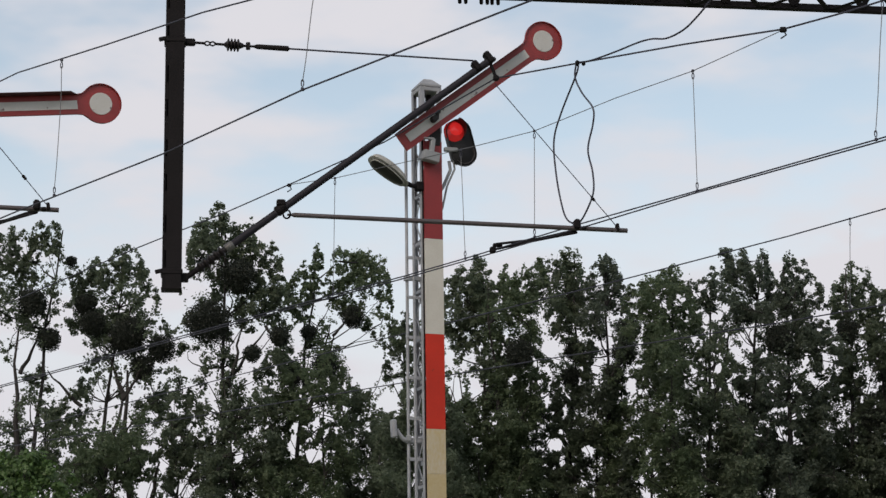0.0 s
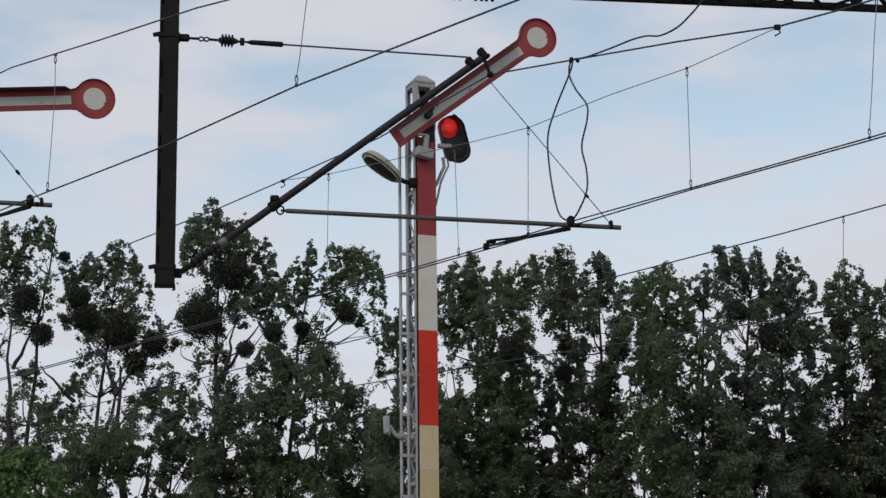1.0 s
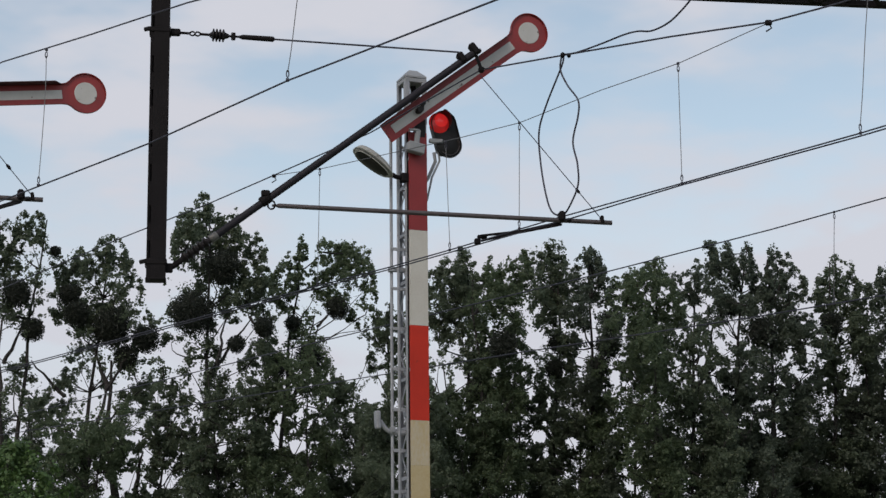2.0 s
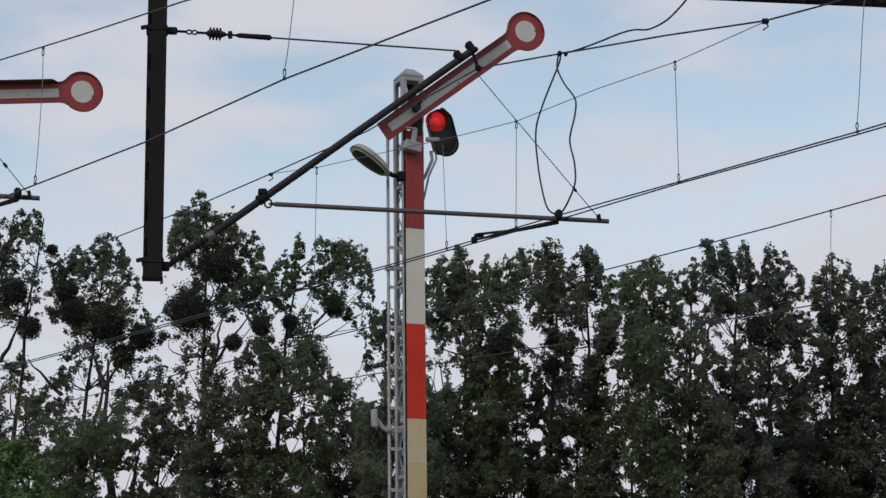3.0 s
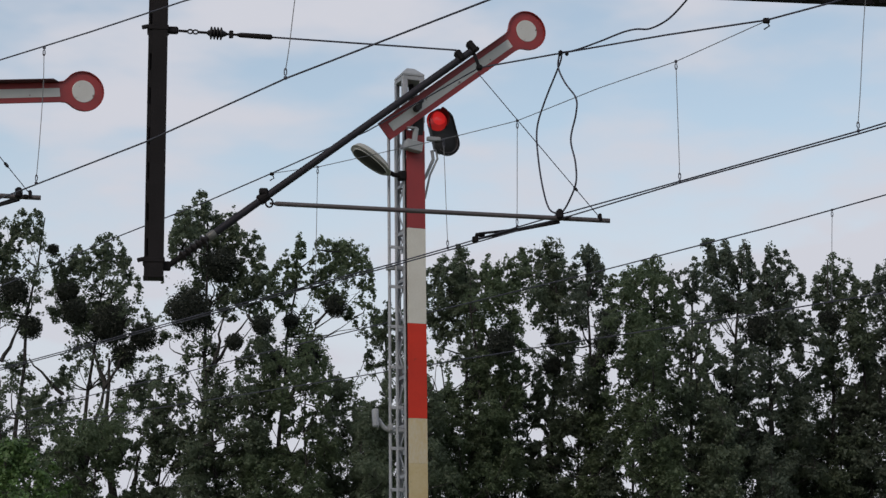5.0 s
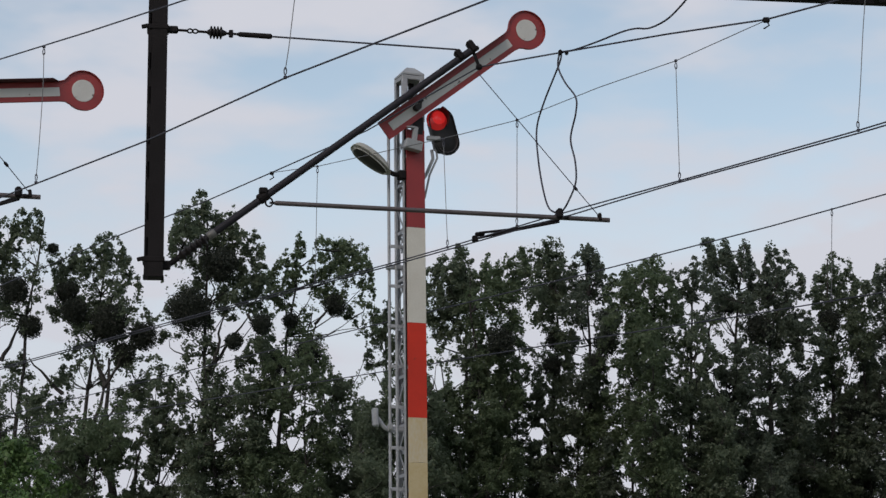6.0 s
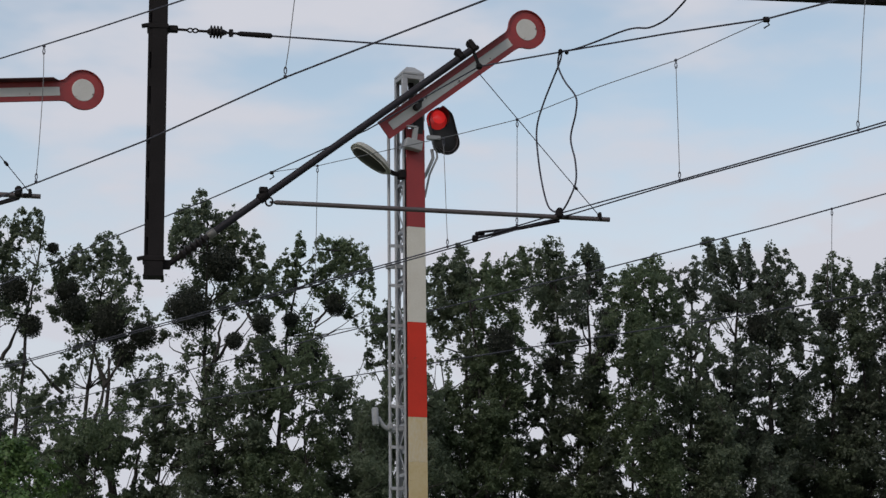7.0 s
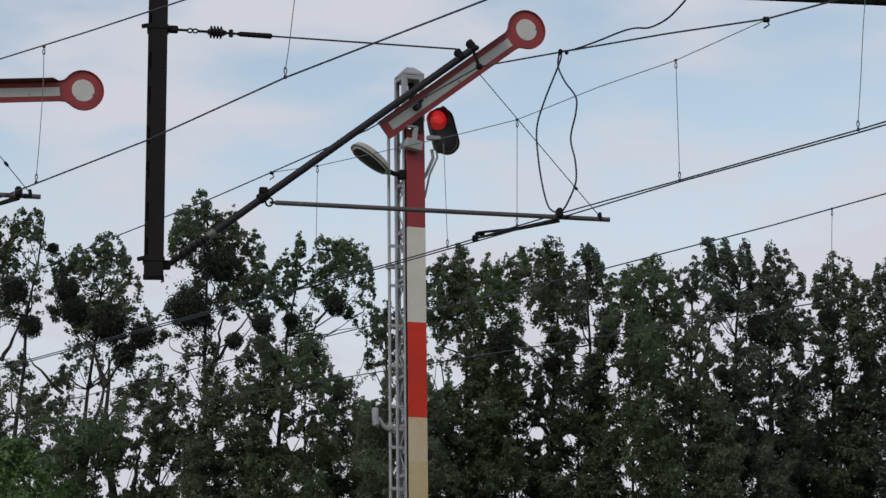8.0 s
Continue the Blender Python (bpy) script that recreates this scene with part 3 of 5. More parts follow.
def drop_post(m, label):
    p = thing("drop_post", m, label, "catenary post", "drop posts")
    zb, zt = POST_BOTTOM, 7.60
    h = zt - zb
    w, d = 0.146, 0.14
    bm = bmesh.new()
    box(bm, (0.014, -d / 2, zb + h / 2), (w - 0.028, 0.010, h), bevel=0.002)
    part("front_plate", bm, DARK_STEEL, p)
    for nm, c, sz in (("side_plate", (w / 2 - 0.005, 0.0055, zb + h / 2), (0.010, d, h)), ("back_plate", (0.0, d / 2 + 0.001, zb + h / 2), (w + 0.004, 0.010, h - 0.002)),
                      ("web_plate", (-w / 2 + 0.017, 0, zb + h / 2), (0.008, d - 0.02, h - 0.01)), ("flange", (-w / 2 + 0.006, -d / 2 + 0.004, zb + h / 2), (0.012, 0.014, h))):
        bm = bmesh.new()
        box(bm, c, sz, bevel=0.002)
        part(nm, bm, DARK_STEEL, p)
    for k in range(9):
        bm = bmesh.new()
        box(bm, (-w / 2 + 0.020, -d / 2 + 0.003, zb + 0.07 + k * 0.30), (0.018, 0.010, 0.14 if k % 2 else 0.19), bevel=0.002)
        part("batten", bm, DARK_STEEL, p)
    bm = bmesh.new()
    box(bm, (0, 0, zb + 0.006), (w + 0.012, d + 0.012, 0.012), bevel=0.002)
    part("foot_plate", bm, DARK_STEEL, p)
    for z in (6.944, 5.089):
        bm = bmesh.new()
        box(bm, (0, 0, z), (w + 0.022, d + 0.022, 0.042), bevel=0.006)
        box(bm, (-w / 2 - 0.025, -d / 2, z), (0.055, 0.03, 0.03), Matrix.Rotation(radians(-14), 4, 'Y'), bevel=0.005)
        part("clamp_band", bm, DARK_STEEL, p)
    bm = bmesh.new()
    box(bm, (0, 0, zt - 0.03), (0.3, 0.55, 0.04), bevel=0.006)
    part("hanger_plate", bm, DARK_STEEL, p)
    return p


def cantilever(m, label, shift=0.0):
    """The strut with its insulator, the tie above, the registration tube and its stay: x along the gantry."""
    c = thing("catenary_cantilever", m, label, "cantilever", "cantilevers")
    foot, tip, knee = Vector((0.108, 0.000, 5.056)), Vector((2.490, -0.000, 6.851)), Vector((0.831, 0.000, 5.607))
    way = (tip - foot).normalized()
    ins_end = foot + way * 0.466
    bm = bmesh.new()
    tube(bm, [ins_end - way * 0.02, tip + way * 0.02], 0.029, 14)
    part("strut_tube", bm, STRUT_STEEL, c, "dark steel strut tube", True)
    bm = bmesh.new()
    L = (ins_end - foot).length
    prof = [(0.022, 0.10)]
    n = 5
    for k in range(n):
        z = 0.12 + (L - 0.22) * k / n
        dz = (L - 0.22) / n
        prof += [(0.026, z), (0.047, z + dz * 0.35), (0.047, z + dz * 0.5), (0.028, z + dz * 0.75)]
    prof += [(0.024, L - 0.09)]
    spin_profile(bm, prof, 16, along(foot, ins_end))
    part("strut_insulator", bm, CERAMIC, c, "dark grimy ribbed insulator", True)
    bm = bmesh.new()
    spin_profile(bm, [(0.029, L - 0.09), (0.034, L - 0.08), (0.034, L - 0.03), (0.029, L - 0.02)], 14, along(foot, ins_end))
    part("insulator_cap", bm, PORCELAIN, c, "pale metal end cap", True)
    bm = bmesh.new()
    tube(bm, [foot - way * 0.02, foot + way * 0.11], 0.022, 10)
    box(bm, tuple(foot + Vector((-0.03, 0, 0.0))), (0.10, 0.05, 0.07), bevel=0.008)
    part("hinge", bm, DARK_STEEL, c)
    # knee clamp
    bm = bmesh.new()
    mk = along(knee - way * 0.045, knee + way)
    spin_profile(bm, [(0.034, 0), (0.042, 0.01), (0.042, 0.08), (0.034, 0.09)], 14, mk)
    box(bm, tuple(knee + Vector((0.0, -0.02, 0.045))), (0.07, 0.05, 0.05), bevel=0.01)
    part("knee_clamp", bm, DARK_STEEL, c)
    ring = knee + Vector((0.045, -0.02, -0.045))
    bm = bmesh.new()
    tube(bm, [ring + Vector((0.028 * math.cos(a), 0, 0.034 * math.sin(a))) for a in np.linspace(0, math.tau, 15)], 0.007, 6)
    part("eye_ring", bm, DARK_STEEL, c, smooth=True)
    # registration tube
    t0, t1 = Vector((0.880, 0.000, 5.563)), Vector((3.552, 0.000, 5.470))
    bm = bmesh.new()
    tube(bm, [t0, t0.lerp(t1, 0.012), t0.lerp(t1, 0.02), t1], [0.009, 0.010, 0.0185, 0.0185], 12)
    part("registration_tube", bm, TUBE_STEEL, c, "grey weathered registration tube", True)
    # tie above: turnbuckle, insulator, rod, wire
    a, b = Vector((0.072, 0.000, 6.946)), Vector((2.354, 0.000, 6.843))
    tway = (b - a).normalized()
    at = lambda f: a + (b - a) * f
    bm = bmesh.new()
    tube(bm, [a, at(0.07)], 0.011, 8)
    tube(bm, [at(0.104), at(0.15)], 0.011, 8)
    box(bm, tuple(at(0.02)), (0.08, 0.05, 0.055), bevel=0.01)
    for f in (0.078, 0.096):
        o = at(f)
        tube(bm, [o + Vector((0.020 * math.cos(q), 0, 0.016 * math.sin(q))) for q in np.linspace(0, math.tau, 13)], 0.0065, 6)
    part("turnbuckle", bm, DARK_STEEL, c)
    i0, i1 = at(0.145), at(0.190)
    L = (i1 - i0).length
    prof = [(0.014, -0.02)]
    for k in range(4):
        z = L * k / 4
        prof += [(0.028, z), (0.050, z + L * 0.05), (0.052, z + L * 0.11), (0.048, z + L * 0.16), (0.028, z + L * 0.22)]
    prof += [(0.014, L + 0.03)]
    bm = bmesh.new()
    spin_profile(bm, prof, 16, along(i0, i1))
    part("tie_insulator", bm, CERAMIC, c, "brown ribbed tie insulator", True)
    bm = bmesh.new()
    tube(bm, [at(0.19), at(0.235)], 0.010, 8)
    box(bm, tuple(at(0.218)), (0.035, 0.03, 0.06), bevel=0.006)
    tube(bm, [at(0.235), at(0.25), at(0.355), at(0.36)], [0.008, 0.020, 0.022, 0.010], 10)
    part("tie_rod", bm, DARK_STEEL, c, smooth=True)
    bm = bmesh.new()
    tube(bm, [at(0.355), b], 0.0075, 8)
    part("tie_wire", bm, WIRE, c, smooth=True)
    # head of the strut: saddle clamps
    bm = bmesh.new()
    side = Vector((-way.z, 0, way.x))
    rot = Matrix.Rotation(-math.atan2(way.z, way.x), 4, "Y")
    for q, hgt in ((-0.125, 0.09), (0.0, 0.10)):
        box(bm, tuple(tip + way * q + side * 0.025), (0.055, 0.08, hgt), rot, bevel=0.012)
    box(bm, tuple(tip + way * -0.06 + side * -0.012), (0.20, 0.05, 0.03), rot, bevel=0.006)
    part("saddle_clamp", bm, DARK_STEEL, c)
    s0 = Vector((2.533, 0.000, 6.702))
    bm = bmesh.new()
    tube(bm, [tip + way * -0.01, tip + Vector((0.02, 0, -0.08)), s0], 0.014, 8)
    box(bm, tuple(s0), (0.05, 0.05, 0.045), bevel=0.012)
    part("wire_clamp", bm, DARK_STEEL, c)
    # stay down to the tube's end
    s1 = Vector((3.476, 0.000, 5.492))
    bm = bmesh.new()
    tube(bm, [Vector((2.523, 0.000, 6.655)), s1], 0.0036, 6)
    part("stay_wire", bm, WIRE, c, smooth=True)
    bm = bmesh.new()
    q0 = Vector((2.523, 0.000, 6.655)).lerp(s1, 0.80)
    spin_profile(bm, [(0.005, -0.025), (0.012, -0.015), (0.012, 0.015), (0.005, 0.025)], 8, along(q0, s1))
    part("stay_ferrule", bm, DARK_STEEL, c)
    bm = bmesh.new()
    box(bm, tuple(s1 + Vector((-0.003, 0, 0.002))), (0.026, 0.06, 0.06), Matrix.Rotation(radians(-6), 4, "Y"), bevel=0.006)
    part("stay_clip", bm, DARK_STEEL, c)
    # dropper clamp where the steady arms hang
    k = Vector((3.151, 0.000, 5.500)) + Vector((shift, 0, -0.01 * (shift > 0)))
    bm = bmesh.new()
    box(bm, tuple(k + Vector((0, 0, 0.012))), (0.055, 0.09, 0.085), bevel=0.016)
    box(bm, tuple(k + Vector((0.055, -0.01, -0.018))), (0.035, 0.06, 0.03), bevel=0.008)
    part("arm_clamp", bm, DARK_STEEL, c)
    # steady arms: two flat bars out to the contact wires
    e0, e1 = Vector((2.613, 0.882, 5.514)) + Vector((shift, 0, 0)), Vector((3.150, 0.020, 5.466)) + Vector((shift, 0, 0))
    for off in (-0.022, 0.020):
        bm = bmesh.new()
        tube(bm, [e1 + Vector((0, 0, off * 0.5)), e0.lerp(e1, 0.5) + Vector((0, 0, off * 0.2)), e0 + Vector((0.02, 0, 0.02 + off))], 0.011, 8)
        part("steady_arm", bm, DARK_STEEL, c, smooth=True)
    bm = bmesh.new()
    box(bm, tuple(e0 + Vector((0.03, 0, 0.03))), (0.08, 0.04, 0.03), bevel=0.008)
    box(bm, tuple(e0 + Vector((-0.01, 0, -0.01))), (0.05, 0.05, 0.05), bevel=0.008)
    part("wire_grip", bm, DARK_STEEL, c)
    return c


POST_AT = (-2.211, 16.025)
m_post = pose(*POST_AT, 0, 0, 0, GANTRY_TURN)
m_second = pose(POST_AT[0] + -4.384, POST_AT[1] + -0.538, 0.105, 0, 0, GANTRY_TURN)
drop_post(m_post, "dark brown steel drop post hanging from gantry")
drop_post(pose(POST_AT[0] + -4.384, POST_AT[1] + -0.538, 0, 0, 0, GANTRY_TURN), "dark brown steel drop post hanging from gantry")
cantilever(m_post, "dark steel cantilever holding the overhead wires")
cantilever(m_second, "dark steel cantilever of the neighbouring track", 0.235)


# ---- overhead wires ----
def wire(name, pts, r, label, mat=None, category="overhead wire", smooth_line=False, n=6):
    bm = bmesh.new()
    pts = curve_through(pts) if smooth_line else pts
    c = Vector(pts[0])
    tube(bm, [Vector(p) - c for p in pts], r, n)
    ob = new(name, mesh_of(name, bm, mat or WIRE, True))
    ob.location = c
    return tagged(ob, label, category, "overhead wires")


def dropper(top, bottom, label="thin dropper wire with looped ends", bend=0.0):
    """A thin hanger between two wires with a loop at each end."""
    top, bottom = Vector(top), Vector(bottom)
    d = thing("dropper", Matrix.Translation(top), label, "dropper wire", "droppers")
    b = bottom - top
    side = Vector((1, 0, 0))
    bm = bmesh.new()
    tube(bm, curve_through([(0, 0, -0.05), b * 0.3 + side * bend, b * 0.7 + side * bend * 0.6, b + Vector((0, 0, 0.05))], 5), 0.0030, 5)
    part("hanger", bm, THIN_WIRE, d, smooth=True)
    for e, sgn in ((Vector((0, 0, 0)), -1), (b, 1)):
        bm = bmesh.new()
        cc = e + Vector((0, 0, sgn * 0.04))
        tube(bm, [cc + Vector((0.008 * math.cos(a), 0, 0.024 * math.sin(a))) for a in np.linspace(0, math.tau, 11)], 0.0038, 5)
        part("loop", bm, WIRE, d, smooth=True)
        bm = bmesh.new()
        box(bm, tuple(e), (0.022, 0.022, 0.022), bevel=0.005)
        part("clip", bm, WIRE, d)


# nearest track
wire("contact_wire", [(-9.159, 23.106, 5.571), (-3.349, 15.777, 5.539), (-2.013, 14.091, 5.503), (-0.966, 12.770, 5.533), (0.258, 11.226, 5.492), (1.867, 9.196, 5.417)], 0.0062, "dark grooved copper contact wire over the near track")
wire("messenger_wire", [(-9.347, 23.344, 6.889), (-3.400, 15.841, 6.655), (-2.528, 14.741, 6.505), (-1.712, 13.711, 6.377), (1.433, 9.744, 5.680)], 0.0058, "dark stranded messenger wire over the near track")
dropper((-2.954, 15.278, 6.568), (-2.991, 15.324, 5.539), bend=0.01)
dropper((-0.880, 12.662, 6.214), (-0.966, 12.770, 5.537))
# middle track
wire("messenger_wire", [(-10.546, 30.872, 6.206), (-5.045, 23.932, 6.542), (-3.382, 21.833, 6.630), (-2.322, 20.495, 6.659), (-1.611, 19.598, 6.705), (-0.661, 18.400, 6.772), (0.319, 17.164, 6.962)], 0.0065, "dark stranded messenger wire falling away from cantilever")
wire("messenger_wire", [(0.319, 17.164, 6.962), (0.962, 16.352, 6.822), (1.701, 15.420, 6.658), (2.328, 14.629, 6.500), (2.720, 14.135, 6.460), (3.939, 12.596, 6.400)], 0.0069, "dark stranded messenger wire rising to the near side")
wire("stitch_wire", [(-1.611, 19.598, 6.705), (-1.122, 18.981, 6.603), (0.139, 17.391, 6.440), (0.613, 16.793, 6.392), (1.226, 16.019, 6.428), (1.754, 15.353, 6.427), (2.307, 14.655, 6.492)], 0.0034, "thin bronze stitch wire between messenger clamps", THIN_WIRE)
for nm, q, sz in (("wire_clamp", (2.328, 14.629, 6.496), 0.05), ("wire_clamp", (-1.605, 19.591, 6.698), 0.04)):
    bm = bmesh.new()
    box(bm, (0, 0, 0), (sz, 0.03, sz * 0.8), bevel=0.008)
    tube(bm, [(0.0, 0, 0), (0.02, 0, -0.04), (-0.02, 0, -0.065)], 0.006, 6)
    ob = new(nm, mesh_of(nm, bm, DARK_STEEL))
    ob.location = q
    tagged(ob, "small dark clamp joining stitch and messenger wire", "wire clamp", "wire clamps")
wire("contact_wire", [(-10.491, 30.803, 5.695), (-5.002, 23.877, 5.589), (-1.732, 19.752, 5.532), (-0.476, 18.166, 5.503), (0.038, 17.518, 5.503), (0.876, 16.461, 5.513), (1.752, 15.356, 5.505), (2.821, 14.007, 5.499), (3.891, 12.657, 5.522)], 0.0057, "one of two dark contact wires over the middle track")
wire("contact_wire", [(-10.489, 30.799, 5.670), (-5.001, 23.876, 5.569), (-1.732, 19.751, 5.510), (-0.476, 18.166, 5.483), (0.275, 17.219, 5.481), (1.000, 16.305, 5.479), (1.751, 15.356, 5.492), (2.820, 14.008, 5.479), (3.889, 12.659, 5.490)], 0.0057, "one of two dark contact wires over the middle track")
dropper((1.754, 15.353, 6.427), (1.752, 15.356, 5.505))
dropper((0.613, 16.793, 6.392), (0.597, 16.812, 5.516))
dropper((0.015, 17.547, 6.445), (0.038, 17.518, 5.503))
dropper((-1.139, 19.002, 6.604), (-1.159, 19.028, 5.523))
dropper((2.896, 13.912, 6.462), (2.818, 14.011, 5.500))
# current connectors
wire("connector_cable", [(0.962, 16.352, 6.822), (0.943, 16.376, 6.736), (0.823, 16.528, 6.464), (0.763, 16.603, 6.261), (0.771, 16.594, 5.991), (0.804, 16.552, 5.734), (0.843, 16.502, 5.583), (0.909, 16.419, 5.516)], 0.0073, "black looped connector cable between the wires", category="connector cable", smooth_line=True, n=8)
wire("connector_cable", [(0.945, 16.373, 6.829), (0.934, 16.387, 6.712), (0.982, 16.327, 6.566), (1.058, 16.231, 6.411), (1.055, 16.235, 6.283), (1.013, 16.288, 6.091), (1.042, 16.251, 5.897), (1.042, 16.251, 5.728), (0.981, 16.328, 5.585), (0.926, 16.398, 5.511)], 0.0073, "black wavy connector cable between the wires", category="connector cable", smooth_line=True, n=8)
wire("connector_cable", [(0.962, 16.352, 6.827), (1.062, 16.225, 6.804), (1.235, 16.008, 6.801), (1.396, 15.805, 6.806), (1.493, 15.682, 6.792), (1.589, 15.561, 6.755), (1.704, 15.416, 6.772), (1.800, 15.295, 6.837), (1.903, 15.165, 6.932), (2.015, 15.024, 7.004)], 0.0073, "black wavy connector cable up to the gantry", category="connector cable", smooth_line=True, n=8)
bm = bmesh.new()
box(bm, (-0.01, 0, 0), (0.035, 0.04, 0.045), bevel=0.012)
box(bm, (0.04, 0, -0.005), (0.03, 0.035, 0.035), bevel=0.01)
ob = new("wire_clamp", mesh_of("wire_clamp", bm, DARK_STEEL))
ob.location = (0.962, 16.352, 6.822)
tagged(ob, "dark double clamp holding connector cables on the messenger", "wire clamp", "wire clamps")
# far track
wire("messenger_wire", [(-13.980, 41.202, 6.227), (-6.676, 31.986, 6.196), (-1.428, 25.365, 6.164), (-0.135, 23.734, 6.153), (1.559, 21.596, 6.138), (3.080, 19.678, 6.150), (3.952, 18.578, 6.179), (5.520, 16.599, 6.266)], 0.0065, "dark messenger wire over the far track")
wire("contact_wire", [(-14.003, 41.231, 6.436), (-6.665, 31.973, 5.964), (-1.362, 25.282, 5.629), (0.800, 22.554, 5.500), (2.920, 19.880, 5.352), (3.913, 18.627, 5.301), (5.461, 16.674, 5.239)], 0.0062, "dark contact wire over the far track")
dropper((3.555, 19.078, 6.164), (3.520, 19.122, 5.321))


# ---- trees ----
def leaves_mesh(name, spots, size, rng, mat, faces=None):
    """One leaf for each spot: a folded four-cornered blade; faces: the way each upper side looks, else at random."""
    n = len(spots)
    if faces is None:
        c = rng.normal(size=(n, 3))
    else:
        c = faces + rng.normal(size=(n, 3)) * 0.38
    c /= np.linalg.norm(c, axis=1, keepdims=True)
    a = np.cross(c, rng.normal(size=(n, 3)))
    a /= np.linalg.norm(a, axis=1, keepdims=True)
    b = np.cross(c, a)
    s = (size * rng.uniform(0.65, 1.3, n))[:, None]
    v = np.stack([spots - a * s * 0.5, spots + b * s * 0.42 + c * s * 0.1, spots + a * s * 0.55, spots - b * s * 0.42 + c * s * 0.1], 1).reshape(-1, 3)
    me = bpy.data.meshes.new(name)
    me.vertices.add(4 * n)
    me.vertices.foreach_set("co", v.astype(np.float32).ravel())
    me.loops.add(4 * n)
    me.loops.foreach_set("vertex_index", np.arange(4 * n, dtype=np.int32))
    me.polygons.add(n)
    me.polygons.foreach_set("loop_start", np.arange(0, 4 * n, 4, dtype=np.int32))
    me.update(calc_edges=True)
    me.materials.append(mat)
    return me


def limb(bm, p, q, r0, r1, rng, bow=0.12, n=5, steps=5):
    p, q = Vector(p), Vector(q)
    L = (q - p).length
    w = Vector(rng.normal(size=3)) * bow * L
    w.z = -abs(w.z) * 0.7
    pts = [p.lerp(q, t) + w * (4 * t * (1 - t)) * 0.5 + Vector(rng.normal(size=3)) * L * 0.018 * (0 < t < 1) for t in np.linspace(0, 1, steps)]
    tube(bm, pts, [r0 + (r1 - r0) * t for t in np.linspace(0, 1, steps)], n, cap=False)


# the belt of trees: openings where the sky shows through (sideways, height, half width, half height), places where the
# leaves stand thin, and the line of the crowns' tips (sideways, height), all at the belt's middle
CLEAR_A = [(-13.30, 13.00, 0.35, 0.42), (-13.21, 11.42, 0.22, 0.31), (-12.74, 15.69, 0.14, 0.25), (-12.57, 14.30, 0.38, 0.16), (-12.32, 13.41, 0.63, 0.42), (-12.20, 15.15, 0.21, 0.39), (-12.12, 12.50, 0.38, 0.32), (-10.83, 11.69, 0.28, 0.70), (-9.69, 14.73, 0.21, 0.32), (-9.62, 9.00, 0.31, 0.38), (-9.50, 11.33, 0.31, 0.14), (-9.11, 9.82, 0.21, 0.21), (-8.95, 14.54, 0.49, 0.61), (-8.51, 8.99, 0.34, 0.27), (-8.40, 12.89, 0.38, 0.46), (-7.60, 11.57, 0.21, 0.23), (-7.59, 10.49, 0.10, 0.17), (-7.05, 10.35, 0.12, 0.28), (-6.89, 13.84, 0.24, 0.28), (-6.84, 10.00, 0.15, 0.28), (-6.57, 12.26, 0.21, 0.21), (-6.32, 13.04, 0.28, 0.25), (-6.24, 13.75, 0.45, 0.28), (-5.16, 10.33, 0.24, 0.48)]
CLEAR_B = [(-5.09, 10.88, 0.21, 0.23), (-5.03, 13.82, 0.12, 0.32), (-4.58, 11.48, 0.12, 0.21), (-4.57, 10.01, 0.27, 0.28), (-4.45, 10.08, 0.24, 0.22), (-4.25, 15.74, 0.12, 0.39), (-4.11, 11.18, 0.19, 0.17), (-3.63, 13.81, 0.63, 0.39), (-3.20, 13.45, 0.69, 0.49), (-2.96, 12.83, 0.62, 1.02), (-2.25, 11.48, 0.31, 0.23), (-2.16, 11.68, 0.28, 0.28), (-1.99, 12.12, 0.19, 0.32), (-0.39, 12.92, 0.19, 0.32), (-0.23, 11.98, 0.27, 0.52), (0.40, 12.00, 0.19, 0.42), (0.90, 10.73, 0.06, 0.10), (1.32, 13.66, 0.10, 0.29), (2.55, 11.60, 0.13, 0.26), (2.60, 12.57, 0.19, 0.11), (2.67, 13.17, 0.29, 0.32), (2.73, 10.20, 0.21, 0.17), (2.82, 10.24, 0.28, 0.24), (2.98, 9.75, 0.14, 0.25)]
CLEAR_C = [(3.78, 10.05, 0.27, 0.19), (4.08, 12.56, 0.21, 0.26), (4.50, 13.63, 0.14, 0.52), (4.81, 14.15, 0.35, 0.12), (5.19, 11.98, 0.17, 0.32), (5.32, 10.45, 0.13, 0.13), (5.52, 13.77, 0.10, 0.29), (5.61, 11.82, 0.11, 0.14), (7.27, 9.84, 0.18, 0.10), (7.69, 14.12, 0.35, 0.20), (7.75, 12.50, 0.30, 0.22), (8.13, 14.38, 0.17, 0.18), (8.18, 11.95, 0.11, 0.25), (8.52, 12.75, 0.08, 0.19), (8.79, 13.49, 0.10, 0.22), (9.19, 14.69, 0.21, 0.16), (9.62, 10.58, 0.14, 0.16), (9.71, 12.67, 0.08, 0.08), (10.04, 10.38, 0.12, 0.11), (10.07, 10.99, 0.10, 0.15), (10.39, 12.40, 0.14, 0.11), (11.08, 14.08, 0.28, 0.16), (12.15, 11.49, 0.10, 0.14), (12.27, 13.59, 0.18, 0.11)]
CLEAR_D = [(12.57, 11.24, 0.08, 0.11), (13.37, 11.47, 0.07, 0.28)]
CLEAR = CLEAR_A + CLEAR_B + CLEAR_C + CLEAR_D
